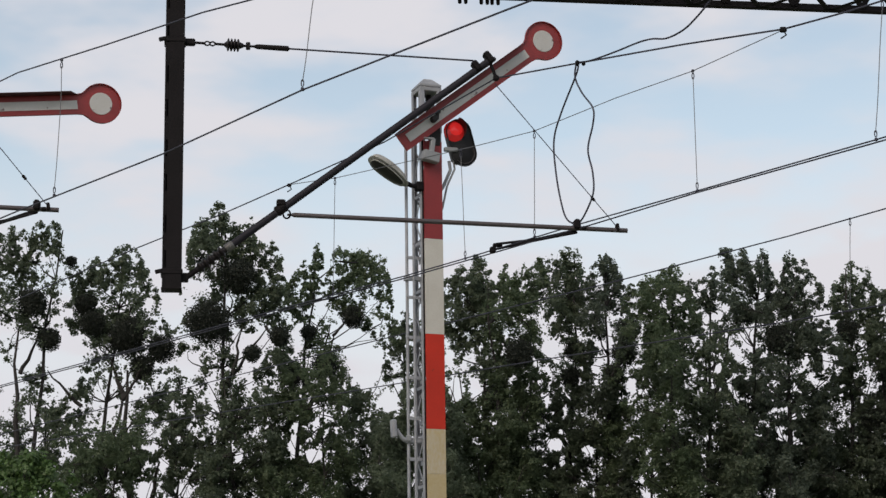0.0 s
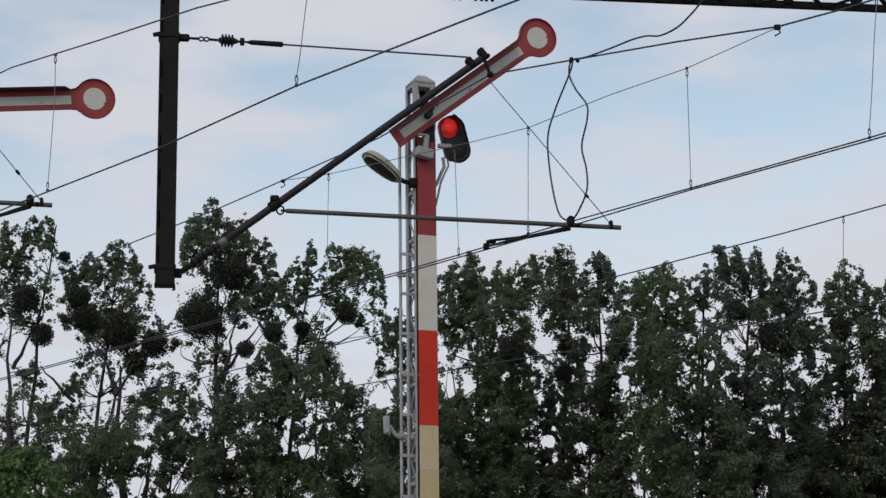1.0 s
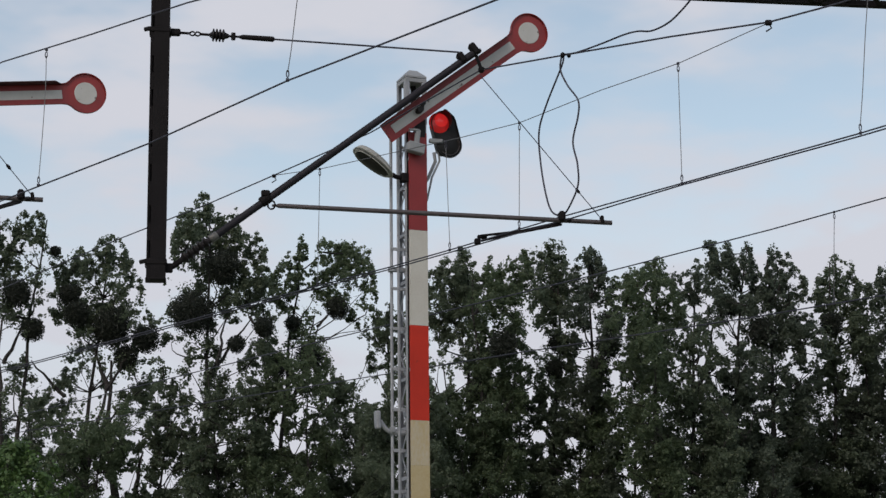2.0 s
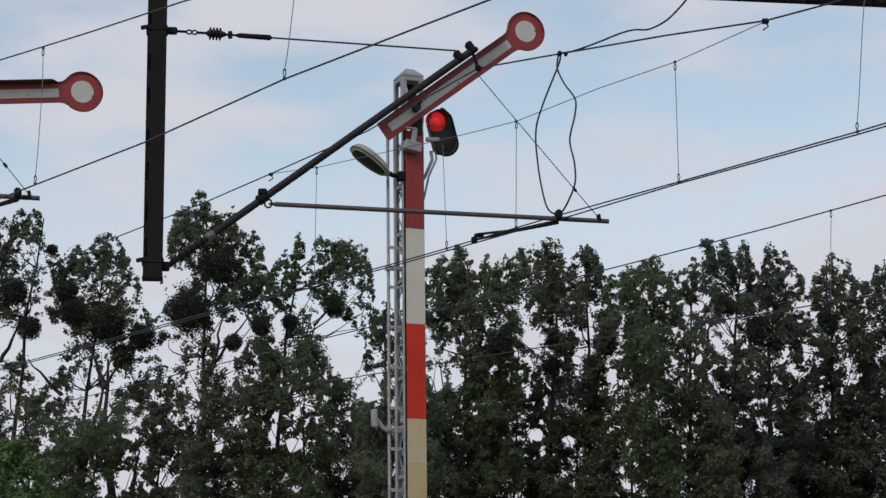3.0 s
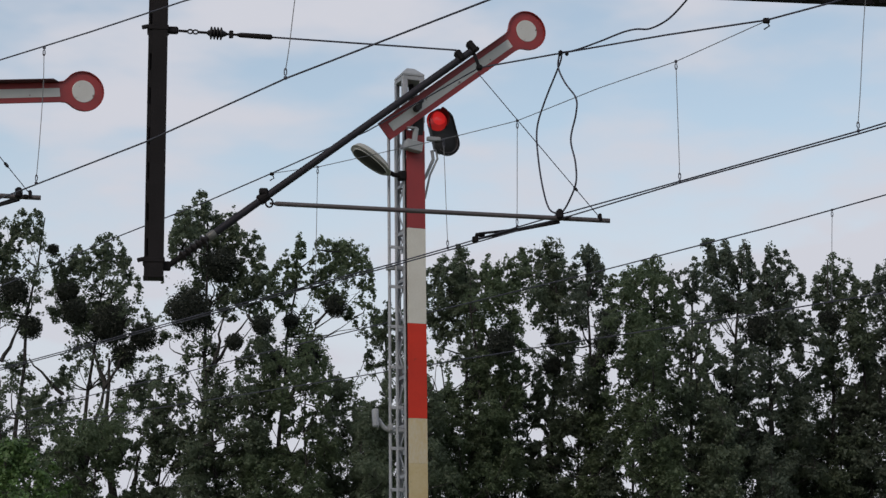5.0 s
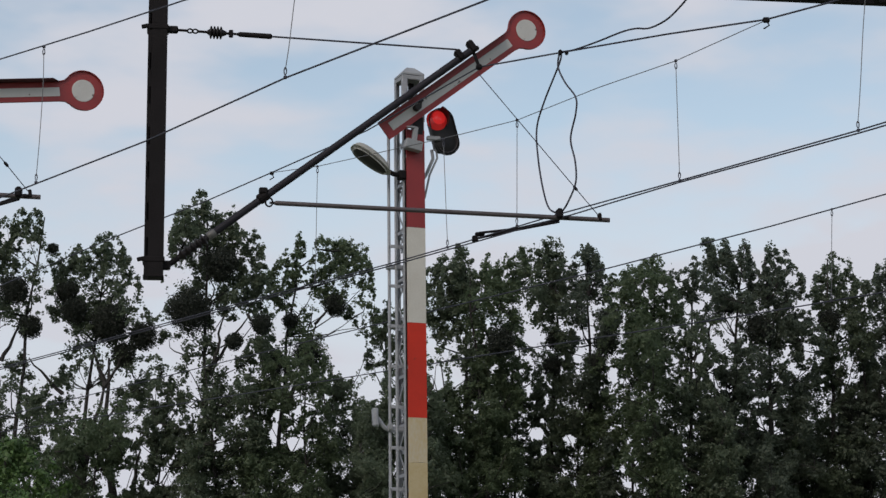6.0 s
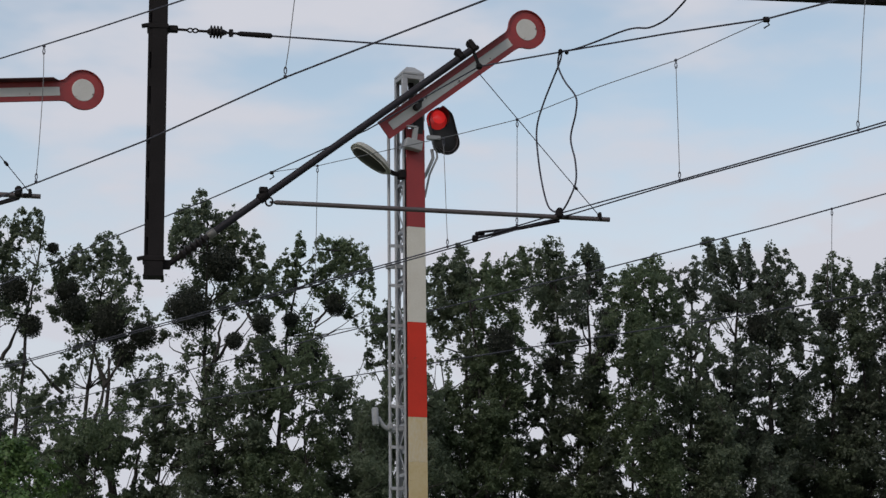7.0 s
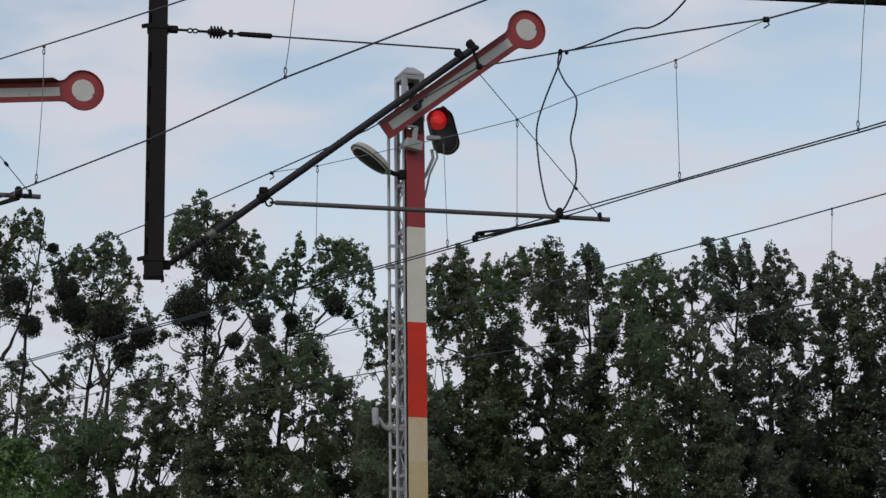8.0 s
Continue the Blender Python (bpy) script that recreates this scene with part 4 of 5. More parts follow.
THIN_A = [(-13.19, 16.23, 0.35, 0.45), (-13.05, 14.45, 0.52, 0.71), (-12.67, 16.41, 1.23, 1.08), (-12.28, 11.97, 0.78, 0.44), (-11.89, 10.49, 0.17, 0.24), (-11.67, 11.97, 1.73, 1.05), (-11.52, 12.66, 0.52, 0.32), (-10.39, 9.01, 0.21, 0.21), (-9.76, 15.84, 0.25, 0.36), (-9.62, 12.99, 1.04, 1.06), (-9.54, 9.34, 1.37, 1.03), (-9.00, 12.55, 0.28, 0.25), (-8.62, 15.46, 0.24, 0.39), (-8.04, 11.75, 0.38, 0.38), (-7.80, 13.33, 0.21, 0.46), (-7.61, 12.27, 0.69, 1.41), (-7.18, 12.53, 0.35, 0.35), (-5.97, 12.60, 1.04, 0.70), (-5.97, 12.04, 0.31, 0.28), (-5.44, 10.85, 0.24, 0.35), (-4.94, 14.98, 0.28, 0.18), (-4.94, 14.89, 0.70, 1.07), (-4.58, 10.84, 0.95, 1.04), (-4.32, 11.71, 0.28, 0.28)]
THIN_B = [(-4.06, 10.92, 0.41, 0.38), (-2.42, 11.51, 0.45, 0.28), (-2.25, 11.68, 0.69, 0.70), (-2.24, 13.70, 0.17, 0.71), (-1.46, 12.90, 1.04, 1.41), (-0.15, 14.37, 0.10, 0.21), (-0.01, 10.88, 0.21, 0.21), (0.09, 12.53, 0.78, 1.06), (0.38, 10.51, 0.17, 0.10), (1.45, 12.83, 0.14, 0.14), (1.49, 13.22, 0.35, 1.06), (2.74, 10.83, 0.24, 0.14), (2.81, 14.12, 0.16, 0.28), (2.95, 12.32, 0.78, 1.23), (3.01, 11.21, 0.22, 0.24), (3.16, 9.98, 1.03, 0.86), (3.36, 11.45, 0.12, 0.26), (3.81, 12.98, 0.12, 0.32), (3.84, 14.97, 0.09, 0.21), (3.98, 8.64, 0.21, 0.21), (4.33, 8.85, 0.14, 0.21), (4.92, 10.35, 0.21, 0.17), (5.11, 12.48, 0.69, 1.23), (5.26, 14.50, 0.28, 0.32)]
THIN_C = [(5.38, 12.79, 0.17, 0.28), (5.54, 9.17, 0.86, 0.86), (5.62, 9.04, 0.21, 0.31), (6.22, 14.58, 0.21, 0.28), (6.47, 8.82, 0.17, 0.17), (7.10, 14.84, 0.16, 0.46), (7.26, 8.54, 0.19, 0.14), (7.28, 14.93, 0.52, 0.54), (7.44, 12.19, 0.24, 0.25), (7.54, 14.89, 0.28, 0.36), (7.55, 10.36, 0.24, 0.17), (8.10, 13.50, 1.04, 0.71), (8.13, 12.18, 0.31, 0.63), (8.71, 11.46, 0.17, 0.14), (8.91, 12.17, 0.42, 0.18), (9.29, 8.79, 0.12, 0.27), (9.44, 12.25, 2.59, 0.97), (9.71, 10.59, 0.77, 0.69), (10.28, 11.68, 0.31, 0.35), (10.99, 12.20, 0.42, 0.39), (11.21, 13.25, 0.28, 0.25), (11.24, 13.82, 0.52, 0.71), (11.48, 11.53, 0.35, 0.24), (12.12, 12.36, 0.24, 0.21)]
THIN_D = [(12.35, 10.65, 0.15, 0.28), (12.98, 13.80, 0.28, 0.21), (13.34, 12.38, 0.17, 0.28)]
THIN = THIN_A + THIN_B + THIN_C + THIN_D
TOPS_A = [(-14.44, 16.97), (-14.02, 17.32), (-13.75, 17.10), (-13.40, 17.23), (-13.05, 17.46), (-12.78, 17.22), (-12.62, 17.76), (-12.49, 17.40), (-12.36, 16.58), (-12.26, 15.72), (-12.17, 16.08), (-11.96, 15.95), (-11.70, 16.04), (-11.47, 16.27), (-11.17, 16.03), (-10.91, 16.12), (-10.71, 16.48), (-10.54, 16.83), (-10.39, 16.38), (-10.13, 16.70), (-9.95, 16.20), (-9.81, 15.75), (-9.59, 15.65), (-9.45, 15.12), (-9.27, 14.76), (-8.87, 14.75), (-8.65, 15.11), (-8.51, 16.18), (-8.33, 17.17), (-8.12, 17.35), (-7.86, 17.53), (-7.69, 17.71), (-7.57, 17.94), (-7.43, 17.79), (-7.28, 17.61), (-7.10, 17.34), (-6.89, 17.15), (-6.72, 17.24), (-6.51, 17.51), (-6.36, 17.15), (-6.18, 16.60), (-6.00, 16.33), (-5.87, 16.65), (-5.69, 16.42), (-5.55, 16.06), (-5.44, 15.43), (-5.30, 15.25), (-5.16, 15.60)]
TOPS_B = [(-5.04, 15.96), (-4.92, 16.14), (-4.69, 15.69), (-4.58, 16.14), (-4.46, 16.55), (-4.34, 16.31), (-4.23, 15.59), (-4.07, 15.59), (-3.97, 16.27), (-3.81, 16.45), (-3.64, 16.45), (-3.46, 16.12), (-3.28, 16.39), (-3.14, 16.57), (-2.99, 16.30), (-2.76, 16.26), (-2.58, 16.08), (-2.41, 16.25), (-2.29, 15.93), (-2.20, 15.39), (-2.13, 14.86), (-2.10, 14.23), (-2.01, 13.97), (-1.87, 14.32), (-1.63, 14.23), (-1.37, 14.05), (-1.02, 14.49), (-0.66, 15.20), (-0.45, 15.37), (-0.22, 15.46), (-0.05, 15.76), (0.21, 15.63), (0.39, 16.04), (0.69, 16.04), (0.83, 15.63), (1.13, 15.09), (1.23, 15.53), (1.39, 15.85), (1.53, 15.62), (1.79, 15.61), (1.97, 15.88), (2.14, 15.66), (2.32, 15.88), (2.55, 16.05), (2.76, 15.91), (3.03, 16.23), (3.26, 16.41), (3.43, 16.13)]
TOPS_C = [(3.64, 16.22), (3.77, 15.77), (3.84, 15.14), (3.98, 15.68), (4.19, 15.77), (4.34, 16.12), (4.55, 16.25), (4.65, 15.85), (4.86, 15.76), (4.98, 15.31), (5.04, 14.77), (5.22, 15.13), (5.45, 15.13), (5.63, 15.39), (5.81, 15.30), (6.07, 15.48), (6.34, 15.62), (6.61, 15.74), (6.81, 15.47), (6.94, 15.11), (7.12, 15.29), (7.37, 15.10), (7.56, 15.46), (7.79, 15.64), (7.91, 15.45), (8.02, 16.08), (8.20, 16.26), (8.41, 16.17), (8.49, 15.63), (8.64, 16.25), (8.81, 16.25), (8.92, 15.71), (9.09, 15.62), (9.20, 15.89), (9.36, 16.25), (9.53, 16.15), (9.58, 15.79), (9.64, 15.08), (9.91, 15.25), (10.03, 15.88), (10.21, 16.06), (10.37, 15.78), (10.64, 15.87), (10.71, 15.51), (10.84, 15.33), (10.99, 15.24), (11.12, 14.97), (11.17, 14.53)]
TOPS_D = [(11.26, 14.26), (11.43, 14.79), (11.57, 15.23), (11.68, 14.97), (11.88, 15.50), (12.04, 15.86), (12.17, 15.59), (12.37, 15.40), (12.55, 15.58), (12.66, 15.04), (12.79, 14.77), (13.03, 14.77), (13.30, 14.86), (13.42, 15.39), (13.60, 15.48), (13.78, 15.12), (14.29, 15.38)]
TOPS = TOPS_A + TOPS_B + TOPS_C + TOPS_D
BELT = 65.0
TOP_X, TOP_Z = np.array([p[0] for p in TOPS]), np.array([p[1] for p in TOPS])


def belt_top(x):
    return float(np.interp(x, TOP_X, TOP_Z))


RIFTS = np.random.default_rng(404).random((256, 256))


def rift(x, z, cell):
    """Smooth random values over the belt, one knot each cell metres."""
    u, v = x / cell + 1000.0, z / cell * 0.85 + 300.0
    i, j = np.floor(u).astype(int), np.floor(v).astype(int)
    f, g = u - i, v - j
    f, g = f * f * (3 - 2 * f), g * g * (3 - 2 * g)
    at = lambda a, b: RIFTS[a % 256, b % 256]
    return (at(i, j) * (1 - f) + at(i + 1, j) * f) * (1 - g) + (at(i, j + 1) * (1 - f) + at(i + 1, j + 1) * f) * g


def open_share(p):
    """Which of the points p stand in an opening or above the crowns."""
    k = BELT / p[:, 1]
    x, z = p[:, 0] * k, (p[:, 2] - 1.6) * k + 1.6
    fine, coarse = rift(x, z, 0.115), rift(x + 7.3, z + 3.1, 0.21)
    top = np.interp(x, TOP_X, TOP_Z)
    edge = fine * 0.5 + coarse * 0.5
    out = (z > top + (edge - 0.28) * 0.45) | ((z > top - 1.0) & (fine < 0.28)) | ((z > 10.3) & (rift(x - 4.4, z + 9.2, 0.10) < np.where(x < -1.0, 0.28, 0.20)))
    for rows, thin in ((CLEAR, False), (THIN, True)):
        for gx, gz, a, b in rows:
            if x.max() > gx - a * 1.5 and x.min() < gx + a * 1.5:
                e = ((x - gx) / a) ** 2 + ((z - gz) / b) ** 2
                out |= (e < 1.1) & (fine < 0.38 - 0.09 * e) if thin else e < 0.30 + 0.95 * edge
    return out


def in_opening(x, y, z):
    k = BELT / y
    x, z = x * k, (z - 1.6) * k + 1.6
    return z > belt_top(x) or any(((x - gx) / a) ** 2 + ((z - gz) / b) ** 2 < 0.6 for gx, gz, a, b in CLEAR)


def tree(x, y, lobes, mistletoes=(), stems=(), mat=None, dens=1.0, seed=1, label="tall poplar with dark green leaves", trunk_r=0.15, leaf=0.082, name="poplar_tree",
         span=None, fill=0.0, belt=True):
    """lobes: (sideways, height, radius) of the leafy masses round the trunk; stems: (x, z, x, z, radius) of bare boughs;
    span: the stretch of the belt that the crown fills up to its tips, fill: the leafy masses on each square metre of it."""
    rng = np.random.default_rng(seed)
    t = thing(name, pose(x, y, 0), label, "tree", "line of trees")
    ztop = max(z for _, z, _ in lobes)
    bm = bmesh.new()
    # trunk, wandering a little towards its highest mass
    xt = next(dx for dx, z, _ in lobes if z == ztop)
    tz = np.linspace(0, ztop, 12)
    wob = np.cumsum(rng.normal(0, 0.07, 12))
    tx = xt * (tz / ztop) ** 2 + wob - wob[0]
    ty = np.cumsum(rng.normal(0, 0.08, 12))
    ty -= ty[0]
    tube(bm, list(zip(tx, ty, tz)), [max(0.02, trunk_r * (1 - 0.88 * k / 11)) for k in range(12)], 7)
    for a, za, b, zb, r in stems:
        limb(bm, (a, -0.5 + rng.normal() * 0.2, za), (b, -0.5 + rng.normal() * 0.3, zb), r * 0.8, r * 0.2, rng, 0.08, 6, 7)
    spots, ways = [], []
    forks = [Vector(q) for q in zip(tx, ty, tz) if q[2] > 5.0]

    def leaf_mass(c, r, base, weight, tight=1.0):
        """Twigs and tufts of leaves round c; each tuft is a small dome whose leaves look up and outwards."""
        k = max(4 if r > 0.12 else 1, int(math.pi * r * r * 30 * dens * weight))
        d = rng.normal(size=(k, 3))
        d /= np.linalg.norm(d, axis=1, keepdims=True)
        rad = r * rng.uniform(0.1, 1.0, k) ** 0.5 * rng.uniform(0.8, 1.15, k)
        off = d * rad[:, None] * np.array((0.9, 1.1, 1.0))
        off[:, 2] *= np.where(off[:, 2] < 0, 1.4, 0.95)
        cl = np.array(c) + off
        per = 46
        slip = rng.normal(size=(k, 3)) * 0.035
        sig = rng.uniform(0.045, 0.115, k) * tight
        push = rng.normal(size=(k, per, 3)) * np.array((1, 1, 0.8))
        p = (cl[:, None, :] + push * sig[:, None, None]).reshape(-1, 3)
        n = push / np.linalg.norm(push, axis=2, keepdims=True) * 0.55 + (off / max(r, 0.05))[:, None, :] * 0.35 + np.array((0, 0, 0.45))
        n = n.reshape(-1, 3)
        if belt:
            keep = ~open_share(p + np.repeat(slip, per, 0) + np.array((x, y, 0)))
        else:
            keep = np.ones(len(p), bool)
        spots.append(p[keep])
        ways.append(n[keep])
        share = keep.reshape(k, per).mean(1)
        for i in range(max(2, k // 4)):
            if i < k and share[i] > 0.6:
                limb(bm, c if rng.random() < 0.6 else base.lerp(c, 0.85), cl[i], 0.007, 0.004, rng, 0.15, 3, 3)
        return share.mean()

    def bough(dx, z, r, depth, weight, thick=0.026):
        """A limb from the trunk to a leafy mass."""
        back = float(np.interp(z, tz, ty)) + rng.normal() * depth
        c = Vector((dx, back, z))
        # it springs from the nearest fork below it
        lower = [q for q in forks if q.z < z - 0.15] or forks[:1] or [Vector((tx[-1], ty[-1], tz[-1]))]
        base = min(lower, key=lambda q: (q - c).length)
        if belt and in_opening(x + dx, y + c.y, z):
            return None, base
        if leaf_mass(c, r, base, weight) > 0.35:
            limb(bm, base, c, thick + 0.012 * r, 0.008, rng, 0.18)
            forks.append(c)
        return c, base

    for dx, z, r in lobes:
        c, base = bough(dx, z, r, 0.5 + r * 0.6, 0.35 if z < 7.0 else 1.0, 0.026 if span else 0.016)
        for _ in range(2 if span and c else 0):
            an = rng.uniform(-0.5, math.pi + 0.5)
            c2 = c + Vector((r * math.cos(an), rng.normal() * 0.3 * r, r * 0.95 * math.sin(an)))
            leaf_mass(c2, r * rng.uniform(0.22, 0.40), c, 1.0)
    if span:
        # shoots up to the crown's tips
        for px in np.arange(span[0] + 0.06, span[1], 0.15):
            q = px + rng.normal() * 0.03
            z = (belt_top(q) - 1.6) * y / BELT + 1.6
            dx = q * y / BELT - x
            foot = Vector((dx + rng.normal() * 0.1, rng.normal() * 0.35, z - rng.uniform(0.45, 0.7)))
            head = Vector((dx, foot.y, z + 0.02))
            kept = [leaf_mass(foot.lerp(head, f), r, foot, 0.9, 0.72) for f, r in ((-0.3, 0.22), (0.3, 0.13), (0.7, 0.08), (1.0, 0.05))]
            if min(kept[:3]) > 0.3:
                limb(bm, foot, head, 0.009, 0.003, rng, 0.08, 3, 3)
        # leafy masses all through the crown
        for _ in range(int(fill * (span[1] - span[0]) * 7.5)):
            q = rng.uniform(*span)
            hi = (belt_top(q) - 1.6) * y / BELT + 1.6 - 0.4
            bough(q * y / BELT - x, rng.uniform(8.0, hi), rng.uniform(0.22, 0.48), 0.75, 1.0, 0.014)
    part("trunk", bm, BARK, t, "grey-brown trunk with branching limbs")
    crown = new("crown", leaves_mesh("crown", np.concatenate(spots), leaf, rng, mat or LEAF, np.concatenate(ways)))
    crown.parent = t
    for dx, z, r in mistletoes:
        k = int(2900 * (r / 0.35) ** 2) + 200
        d = rng.normal(size=(k, 3))
        d /= np.linalg.norm(d, axis=1, keepdims=True)
        pts = d * (r * rng.uniform(0.1, 1.0, k) ** 0.5 * rng.uniform(0.85, 1.15, k))[:, None] * (1 + 0.07 * np.sin(d * 3 + seed).sum(1))[:, None] + np.array((dx, rng.normal() * 0.2 - 0.65, z))
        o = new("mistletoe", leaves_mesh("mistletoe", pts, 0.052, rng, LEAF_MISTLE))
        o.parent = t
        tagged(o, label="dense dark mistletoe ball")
    return t


tree(-13.67, 65, [(0.52, 16.95, 0.56), (1.16, 17.16, 0.28), (0.45, 16.23, 0.67), (1.29, 16.31, 0.32), (0.09, 15.61, 0.53), (-0.43, 16.42, 0.70), (1.15, 15.15, 0.28), (1.12, 14.44, 0.42), (0.17, 14.27, 0.35), (1.49, 13.55, 0.32), (0.58, 12.33, 0.39), (1.03, 11.63, 0.49), (-0.54, 14.64, 0.70), (0.57, 12.51, 0.35), (0.86, 11.45, 0.56), (1.74, 10.84, 0.53)],
     [(0.58, 14.70, 0.47), (1.01, 13.65, 0.38)], [(0.53, 8.47, 0.17, 14.04, 0.16), (0.13, 12.63, 0.70, 14.04, 0.10)], mat=LEAF, dens=0.62, seed=11, label="airy poplar with thin crown and mistletoe balls", span=(-14.75, -12.26), fill=1.8)
tree(-11.69, 66, [(0.07, 15.80, 0.57), (0.94, 16.43, 0.43), (1.45, 16.24, 0.39), (0.70, 15.52, 0.64), (1.82, 15.33, 0.32), (-0.12, 14.81, 0.46), (1.13, 14.43, 0.64), (1.60, 14.97, 0.43), (0.47, 14.08, 0.50), (1.45, 13.53, 0.57), (-0.47, 16.08, 0.25), (-0.12, 13.19, 0.32), (-0.51, 14.36, 0.29), (2.05, 14.42, 0.25), (-0.19, 12.48, 0.25), (0.77, 12.47, 0.36), (1.12, 12.82, 0.29), (1.49, 11.75, 0.32), (2.23, 12.63, 0.36), (2.10, 11.92, 0.39)],
     [(-0.46, 16.22, 0.18), (-0.04, 14.89, 0.35), (0.26, 14.22, 0.41), (1.28, 13.86, 0.62), (2.37, 13.44, 0.44), (1.75, 12.92, 0.39)], [(0.60, 8.90, 1.23, 11.88, 0.19), (1.23, 11.88, 0.76, 13.22, 0.12), (1.57, 8.37, 1.38, 12.76, 0.18), (2.09, 8.37, 2.40, 9.93, 0.14), (0.74, 10.30, 2.28, 11.87, 0.07), (-0.08, 11.72, -1.08, 12.79, 0.09), (1.23, 11.88, 1.91, 12.76, 0.09)], mat=LEAF, dens=0.7, seed=12, label="airy poplar with thin crown and mistletoe balls", span=(-12.26, -8.97), fill=2.6)
tree(-7.27, 64, [(-0.11, 17.33, 0.24), (-0.02, 16.83, 0.38), (-0.70, 15.95, 0.35), (0.73, 15.93, 0.38), (-0.13, 17.10, 0.35), (-0.48, 16.34, 0.56), (0.43, 16.56, 0.45), (-0.24, 15.42, 0.73), (1.08, 16.28, 0.31), (1.60, 15.66, 0.38), (0.62, 15.32, 0.73), (1.35, 14.87, 0.49), (-0.45, 14.36, 0.56), (0.67, 14.26, 0.56), (1.61, 14.17, 0.31), (-1.57, 14.29, 0.31), (-1.29, 13.41, 0.38), (-0.86, 12.98, 0.35), (-0.00, 12.97, 0.45), (-0.51, 12.28, 0.35), (0.13, 16.12, 0.43), (-1.27, 11.86, 0.31), (-0.97, 11.39, 0.45), (-0.41, 11.42, 0.45), (0.35, 11.92, 0.38), (0.28, 10.90, 0.49), (1.06, 12.26, 0.31), (1.38, 11.40, 0.62), (2.06, 11.56, 0.49)],
     [(-0.39, 13.87, 0.69), (0.52, 15.29, 0.53), (1.00, 12.84, 0.27), (1.81, 13.34, 0.31)], [(0.18, 12.05, 1.36, 13.77, 0.10), (0.35, 12.22, 0.67, 13.78, 0.09), (1.36, 13.77, 1.70, 13.24, 0.07)], mat=LEAF, dens=0.88, seed=13, label="tall poplar with dark mistletoe balls in crown", span=(-8.97, -5.44), fill=2.3)
tree(-5.20, 67, [(0.44, 16.03, 0.54), (0.08, 15.30, 0.58), (0.70, 16.76, 0.16), (1.34, 16.29, 0.40), (1.97, 16.47, 0.44), (2.51, 16.15, 0.40), (1.88, 15.46, 0.69), (2.63, 15.27, 0.33), (1.16, 15.28, 0.47), (1.70, 14.76, 0.54), (0.62, 14.28, 0.40), (2.27, 14.26, 0.25), (0.36, 13.65, 0.40), (1.07, 13.46, 0.33), (2.77, 14.44, 0.22), (-0.29, 16.04, 0.22), (-0.36, 13.11, 0.45), (1.16, 12.55, 0.51), (1.88, 11.79, 0.47), (1.02, 11.66, 0.51), (0.10, 11.27, 0.25), (2.59, 11.24, 0.36)],
     [(0.89, 13.12, 0.45), (1.77, 14.54, 0.36), (-0.16, 12.77, 0.43), (0.39, 14.05, 0.25)], [(0.28, 11.43, 1.16, 13.95, 0.11), (1.16, 13.95, 1.70, 14.67, 0.07), (0.63, 12.87, 1.07, 14.31, 0.07)], mat=LEAF_WARM, dens=0.7, seed=14, label="airy poplar with thin crown and mistletoe balls", span=(-5.44, -2.06), fill=1.7)
tree(-1.74, 68, [(-0.32, 14.54, 0.40), (-0.72, 13.89, 0.48), (0.00, 13.61, 0.70), (-0.51, 12.88, 0.40), (0.46, 14.34, 0.63), (0.54, 13.23, 0.74), (-0.01, 12.14, 0.40), (-0.73, 13.06, 0.26), (-0.91, 11.97, 0.40)],
     [], [], mat=LEAF, dens=0.85, seed=15, label="tall dense poplar with dark green leaves", span=(-2.06, -0.66), fill=2.6)
tree(0.35, 65, [(-0.56, 15.37, 0.35), (0.24, 15.54, 0.39), (-0.26, 14.74, 0.63), (0.47, 14.55, 0.63), (-0.09, 13.76, 0.70), (-0.53, 13.33, 0.49), (0.60, 13.22, 0.49), (-0.71, 12.62, 0.25), (0.50, 12.35, 0.46), (-0.61, 14.30, 0.53)],
     [(0.55, 11.50, 0.35)], [], mat=LEAF, dens=0.95, seed=16, label="tall poplar with dark mistletoe balls in crown", span=(-0.66, 1.14), fill=2.6)
tree(1.58, 63, [(-0.30, 15.07, 0.27), (0.31, 14.89, 0.34), (0.03, 14.06, 0.72), (-0.24, 13.03, 0.58), (0.35, 13.37, 0.51), (-0.26, 11.67, 0.68), (0.14, 10.82, 0.68), (-0.49, 13.72, 0.48), (-0.21, 9.82, 0.68)],
     [(0.09, 12.61, 0.44)], [], mat=LEAF_WARM, dens=0.85, seed=17, label="tall poplar with dark mistletoe balls in crown", span=(1.14, 2.49), fill=2.6)
tree(3.20, 66, [(-0.04, 16.23, 0.32), (-0.61, 15.87, 0.32), (0.42, 15.79, 0.36), (-0.09, 15.27, 0.64), (-0.77, 15.04, 0.46), (0.46, 14.72, 0.57), (0.32, 13.73, 0.64), (0.38, 12.66, 0.54), (-0.07, 12.13, 0.43), (0.09, 11.42, 0.39), (-0.29, 14.46, 0.36)],
     [(0.29, 13.21, 0.34), (0.11, 12.36, 0.32)], [], mat=LEAF, dens=0.88, seed=18, label="tall poplar with dark mistletoe balls in crown", span=(2.49, 3.85), fill=2.6)
tree(4.40, 65, [(0.01, 15.85, 0.28), (0.38, 15.53, 0.32), (-0.15, 15.00, 0.56), (-0.35, 14.07, 0.53), (0.61, 14.63, 0.35), (-0.51, 13.19, 0.35), (0.32, 11.95, 0.53), (-0.21, 11.44, 0.60)],
     [(0.68, 13.67, 0.40), (0.52, 12.92, 0.40), (0.23, 12.27, 0.31)], [], mat=LEAF_DUSK, dens=0.85, seed=19, label="tall poplar with dark mistletoe balls in crown", span=(3.85, 5.11), fill=2.8)
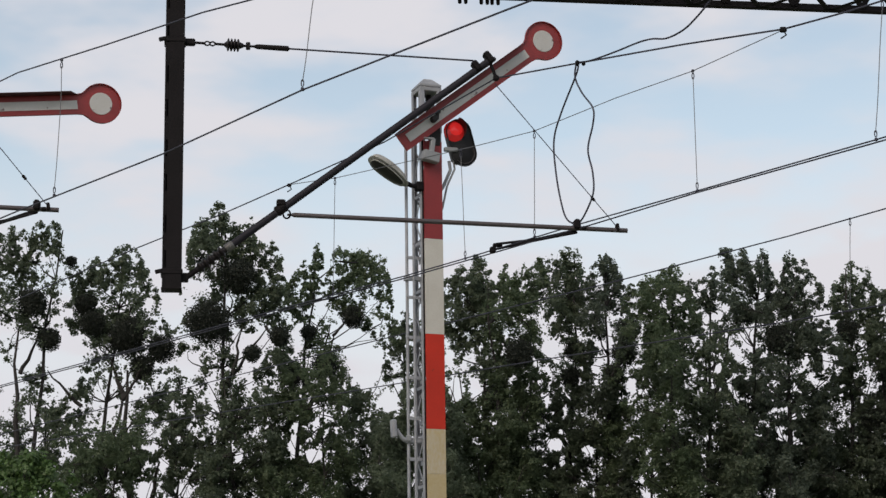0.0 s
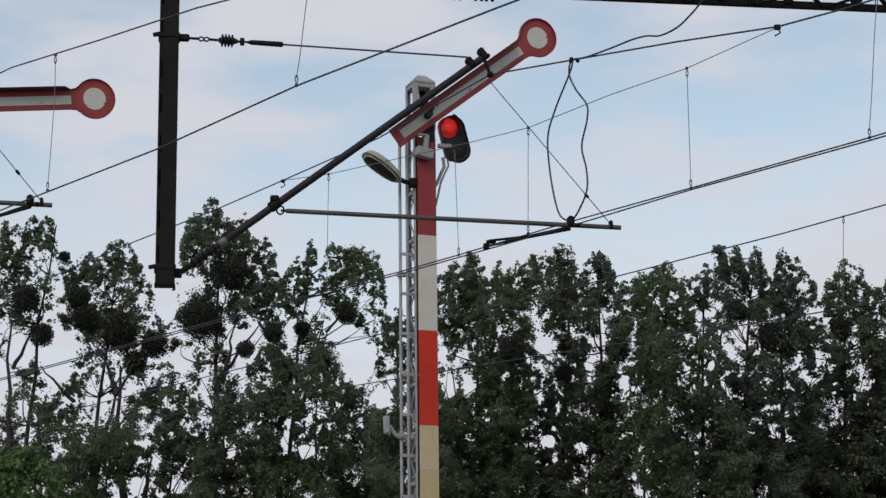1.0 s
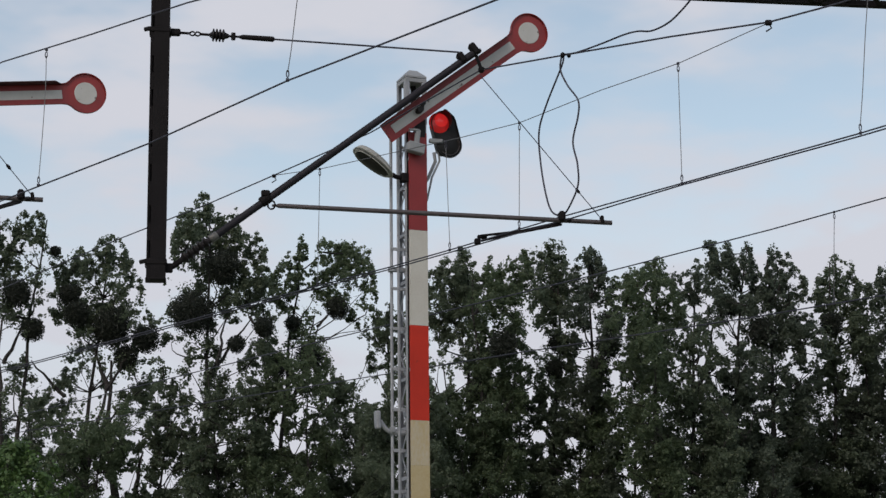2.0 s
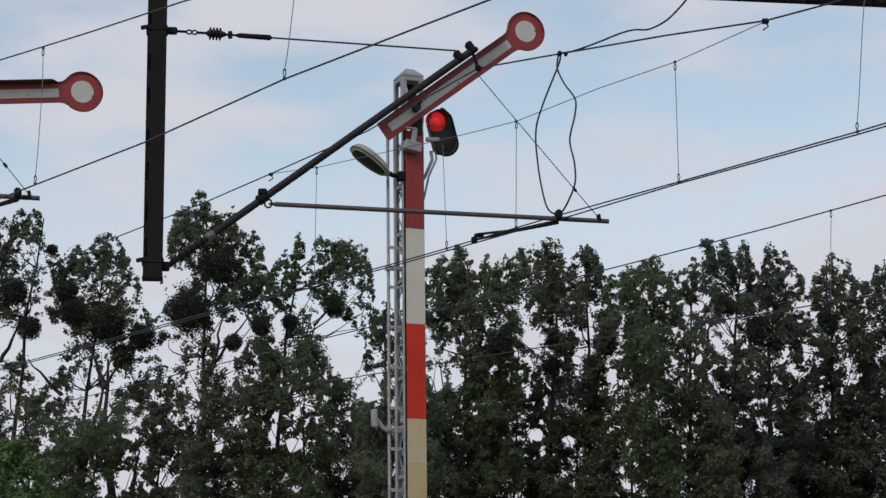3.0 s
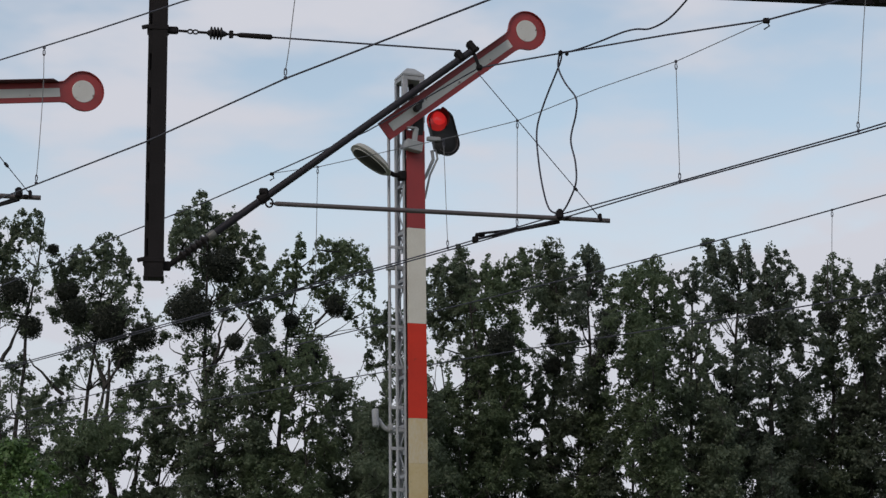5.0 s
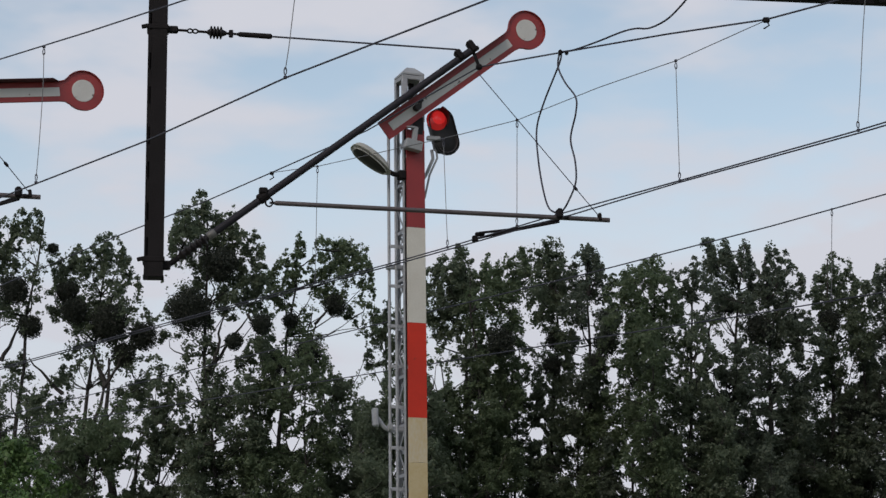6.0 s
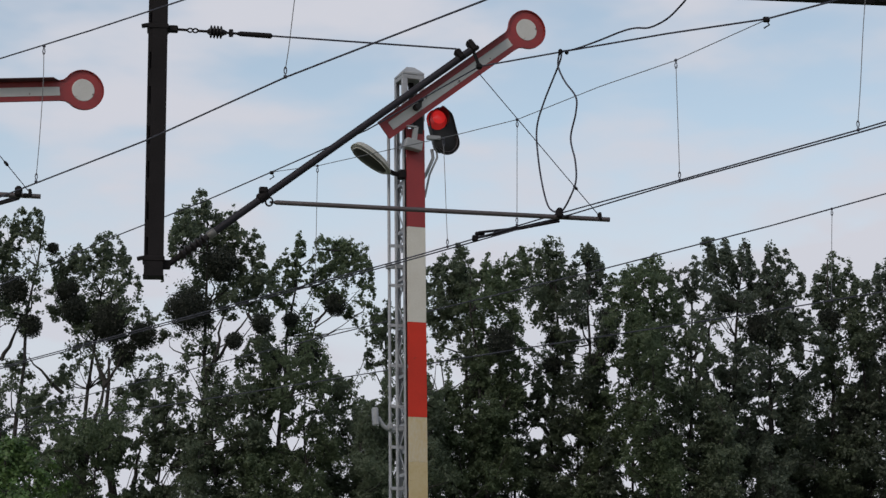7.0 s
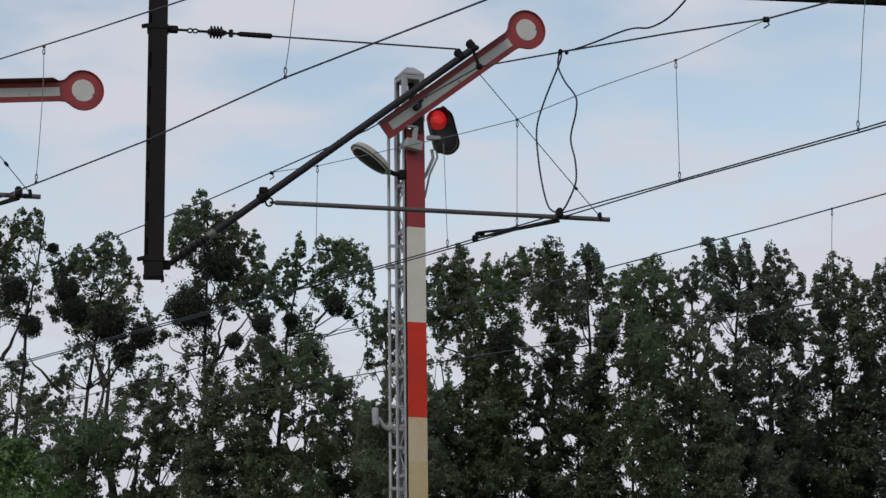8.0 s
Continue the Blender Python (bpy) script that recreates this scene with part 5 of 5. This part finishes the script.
tree(5.85, 62, [(-0.46, 14.53, 0.30), (0.28, 14.69, 0.37), (-0.11, 13.90, 0.57), (0.19, 13.14, 0.67), (-0.09, 12.13, 0.64), (0.50, 12.29, 0.57), (-0.31, 12.97, 0.40), (0.30, 11.29, 0.67), (0.86, 13.13, 0.34), (0.64, 14.15, 0.37)],
     [], [], mat=LEAF_WARM, dens=0.92, seed=20, label="tall dense poplar with dark green leaves", span=(5.11, 6.95), fill=2.6)
tree(7.79, 67, [(-0.32, 15.34, 0.40), (0.17, 15.73, 0.25), (-0.12, 14.78, 0.40), (-0.27, 14.05, 0.36), (0.19, 13.50, 0.44), (0.54, 14.05, 0.36), (0.30, 12.60, 0.40), (-0.12, 13.33, 0.33)],
     [(1.17, 14.31, 0.27)], [(0.09, 11.64, 0.72, 14.17, 0.11)], mat=LEAF_DUSK, dens=0.7, seed=21, label="airy poplar with thin crown and mistletoe balls", span=(6.95, 8.00), fill=2.6)
tree(8.48, 65, [(-0.31, 15.95, 0.26), (0.24, 15.84, 0.28), (0.88, 16.01, 0.18), (-0.20, 15.18, 0.53), (0.50, 15.17, 0.46), (-0.01, 14.64, 0.42), (1.04, 14.76, 0.32), (0.66, 14.02, 0.35), (0.07, 12.26, 0.39)],
     [], [], mat=LEAF_DUSK, dens=0.88, seed=22, label="tall dense poplar with dark green leaves", span=(8.00, 9.66), fill=3.0)
tree(9.93, 64, [(-0.08, 15.39, 0.28), (0.47, 15.28, 0.35), (0.13, 14.60, 0.66), (-0.33, 13.99, 0.62), (0.46, 13.72, 0.56), (-0.12, 13.03, 0.66), (-0.70, 13.30, 0.52), (1.02, 14.71, 0.28), (0.73, 12.76, 0.45), (-0.50, 11.91, 0.45), (1.22, 12.41, 0.42)],
     [(-0.47, 13.12, 0.43)], [], mat=LEAF_DUSK, dens=0.95, seed=23, label="tall poplar with dark mistletoe balls in crown", span=(9.66, 11.32), fill=3.4)
tree(12.07, 66, [(-0.45, 15.26, 0.21), (0.11, 15.76, 0.25), (0.66, 15.47, 0.32), (0.28, 14.93, 0.54), (0.79, 14.56, 0.46), (-0.23, 14.36, 0.36), (0.52, 13.45, 0.64), (-0.54, 13.28, 0.46), (1.07, 13.80, 0.46), (-0.05, 12.56, 0.43)],
     [(-0.22, 13.61, 0.37), (0.42, 10.86, 0.39)], [], mat=LEAF, dens=0.88, seed=24, label="tall poplar with dark mistletoe balls in crown", span=(11.32, 13.15), fill=3.4)
tree(13.76, 65, [(-0.25, 15.12, 0.28), (-0.60, 14.32, 0.39), (-0.38, 13.61, 0.46), (0.29, 14.67, 0.53), (0.39, 13.43, 0.70), (-0.61, 12.56, 0.46), (0.14, 12.02, 0.70)],
     [], [], mat=LEAF_DUSK, dens=0.88, seed=25, label="tall dense poplar with dark green leaves", span=(13.15, 14.99), fill=3.4)
tree(-8.99, 45, [(-0.20, 7.31, 0.50), (0.29, 6.95, 0.48), (0.71, 6.59, 0.34), (-0.11, 6.60, 0.54), (-0.84, 7.08, 0.72), (0.37, 6.12, 0.60), (-0.32, 5.54, 0.72), (0.97, 5.76, 0.48), (0.06, 4.95, 0.72)], mat=LEAF_YOUNG, dens=1.2, seed=61, label="fresh green young tree before the poplars", trunk_r=0.09, leaf=0.10, name="young_tree", belt=False)

# lower growth: younger trees filling the belt between the poplars
def young_tree(i, x, y, top, width, mat, count):
    rng = np.random.default_rng(500 + i)
    lobes = []
    for k in range(count):
        z = top * rng.uniform(0.16, 1.0) ** 0.7
        lobes.append((rng.uniform(-1, 1) * width * (1.15 - 0.45 * z / top), z, rng.uniform(0.28, 0.62)))
    for k in range(22 if x < -6 else 42):
        lobes.append((rng.uniform(-1, 1) * width, rng.uniform(7.0, 10.8), rng.uniform(0.25, 0.5)))
    tree(x, y, lobes, mat=mat, dens=0.52, seed=900 + i, label="younger leafy tree in the tree belt", trunk_r=0.10, name="young_tree")


YOUNG = [(-14.8, 12.0), (-12.4, 11.6), (-10.4, 11.0), (-8.4, 11.4), (-6.4, 12.1), (-4.6, 12.6), (-3.0, 12.0), (-1.2, 11.8), (0.6, 12.4), (2.2, 12.9),
         (3.8, 11.8), (5.4, 12.6), (7.0, 12.8), (8.6, 12.0), (10.2, 12.4), (11.8, 12.6), (13.4, 12.8), (15.2, 12.6)]
rngy = np.random.default_rng(77)
for i, (x, top) in enumerate(YOUNG):
    young_tree(i, x, 63.5 + rngy.uniform(-2.0, 3.5), top, 1.35, (LEAF, LEAF_DUSK if x > 7 else LEAF, LEAF_WARM)[i % 3], 58 if x < -9 else 75 if x < -5 else 93 if x < 3 else 102)


def motions():
    """All stands still here: only the camera drifts."""


motions()
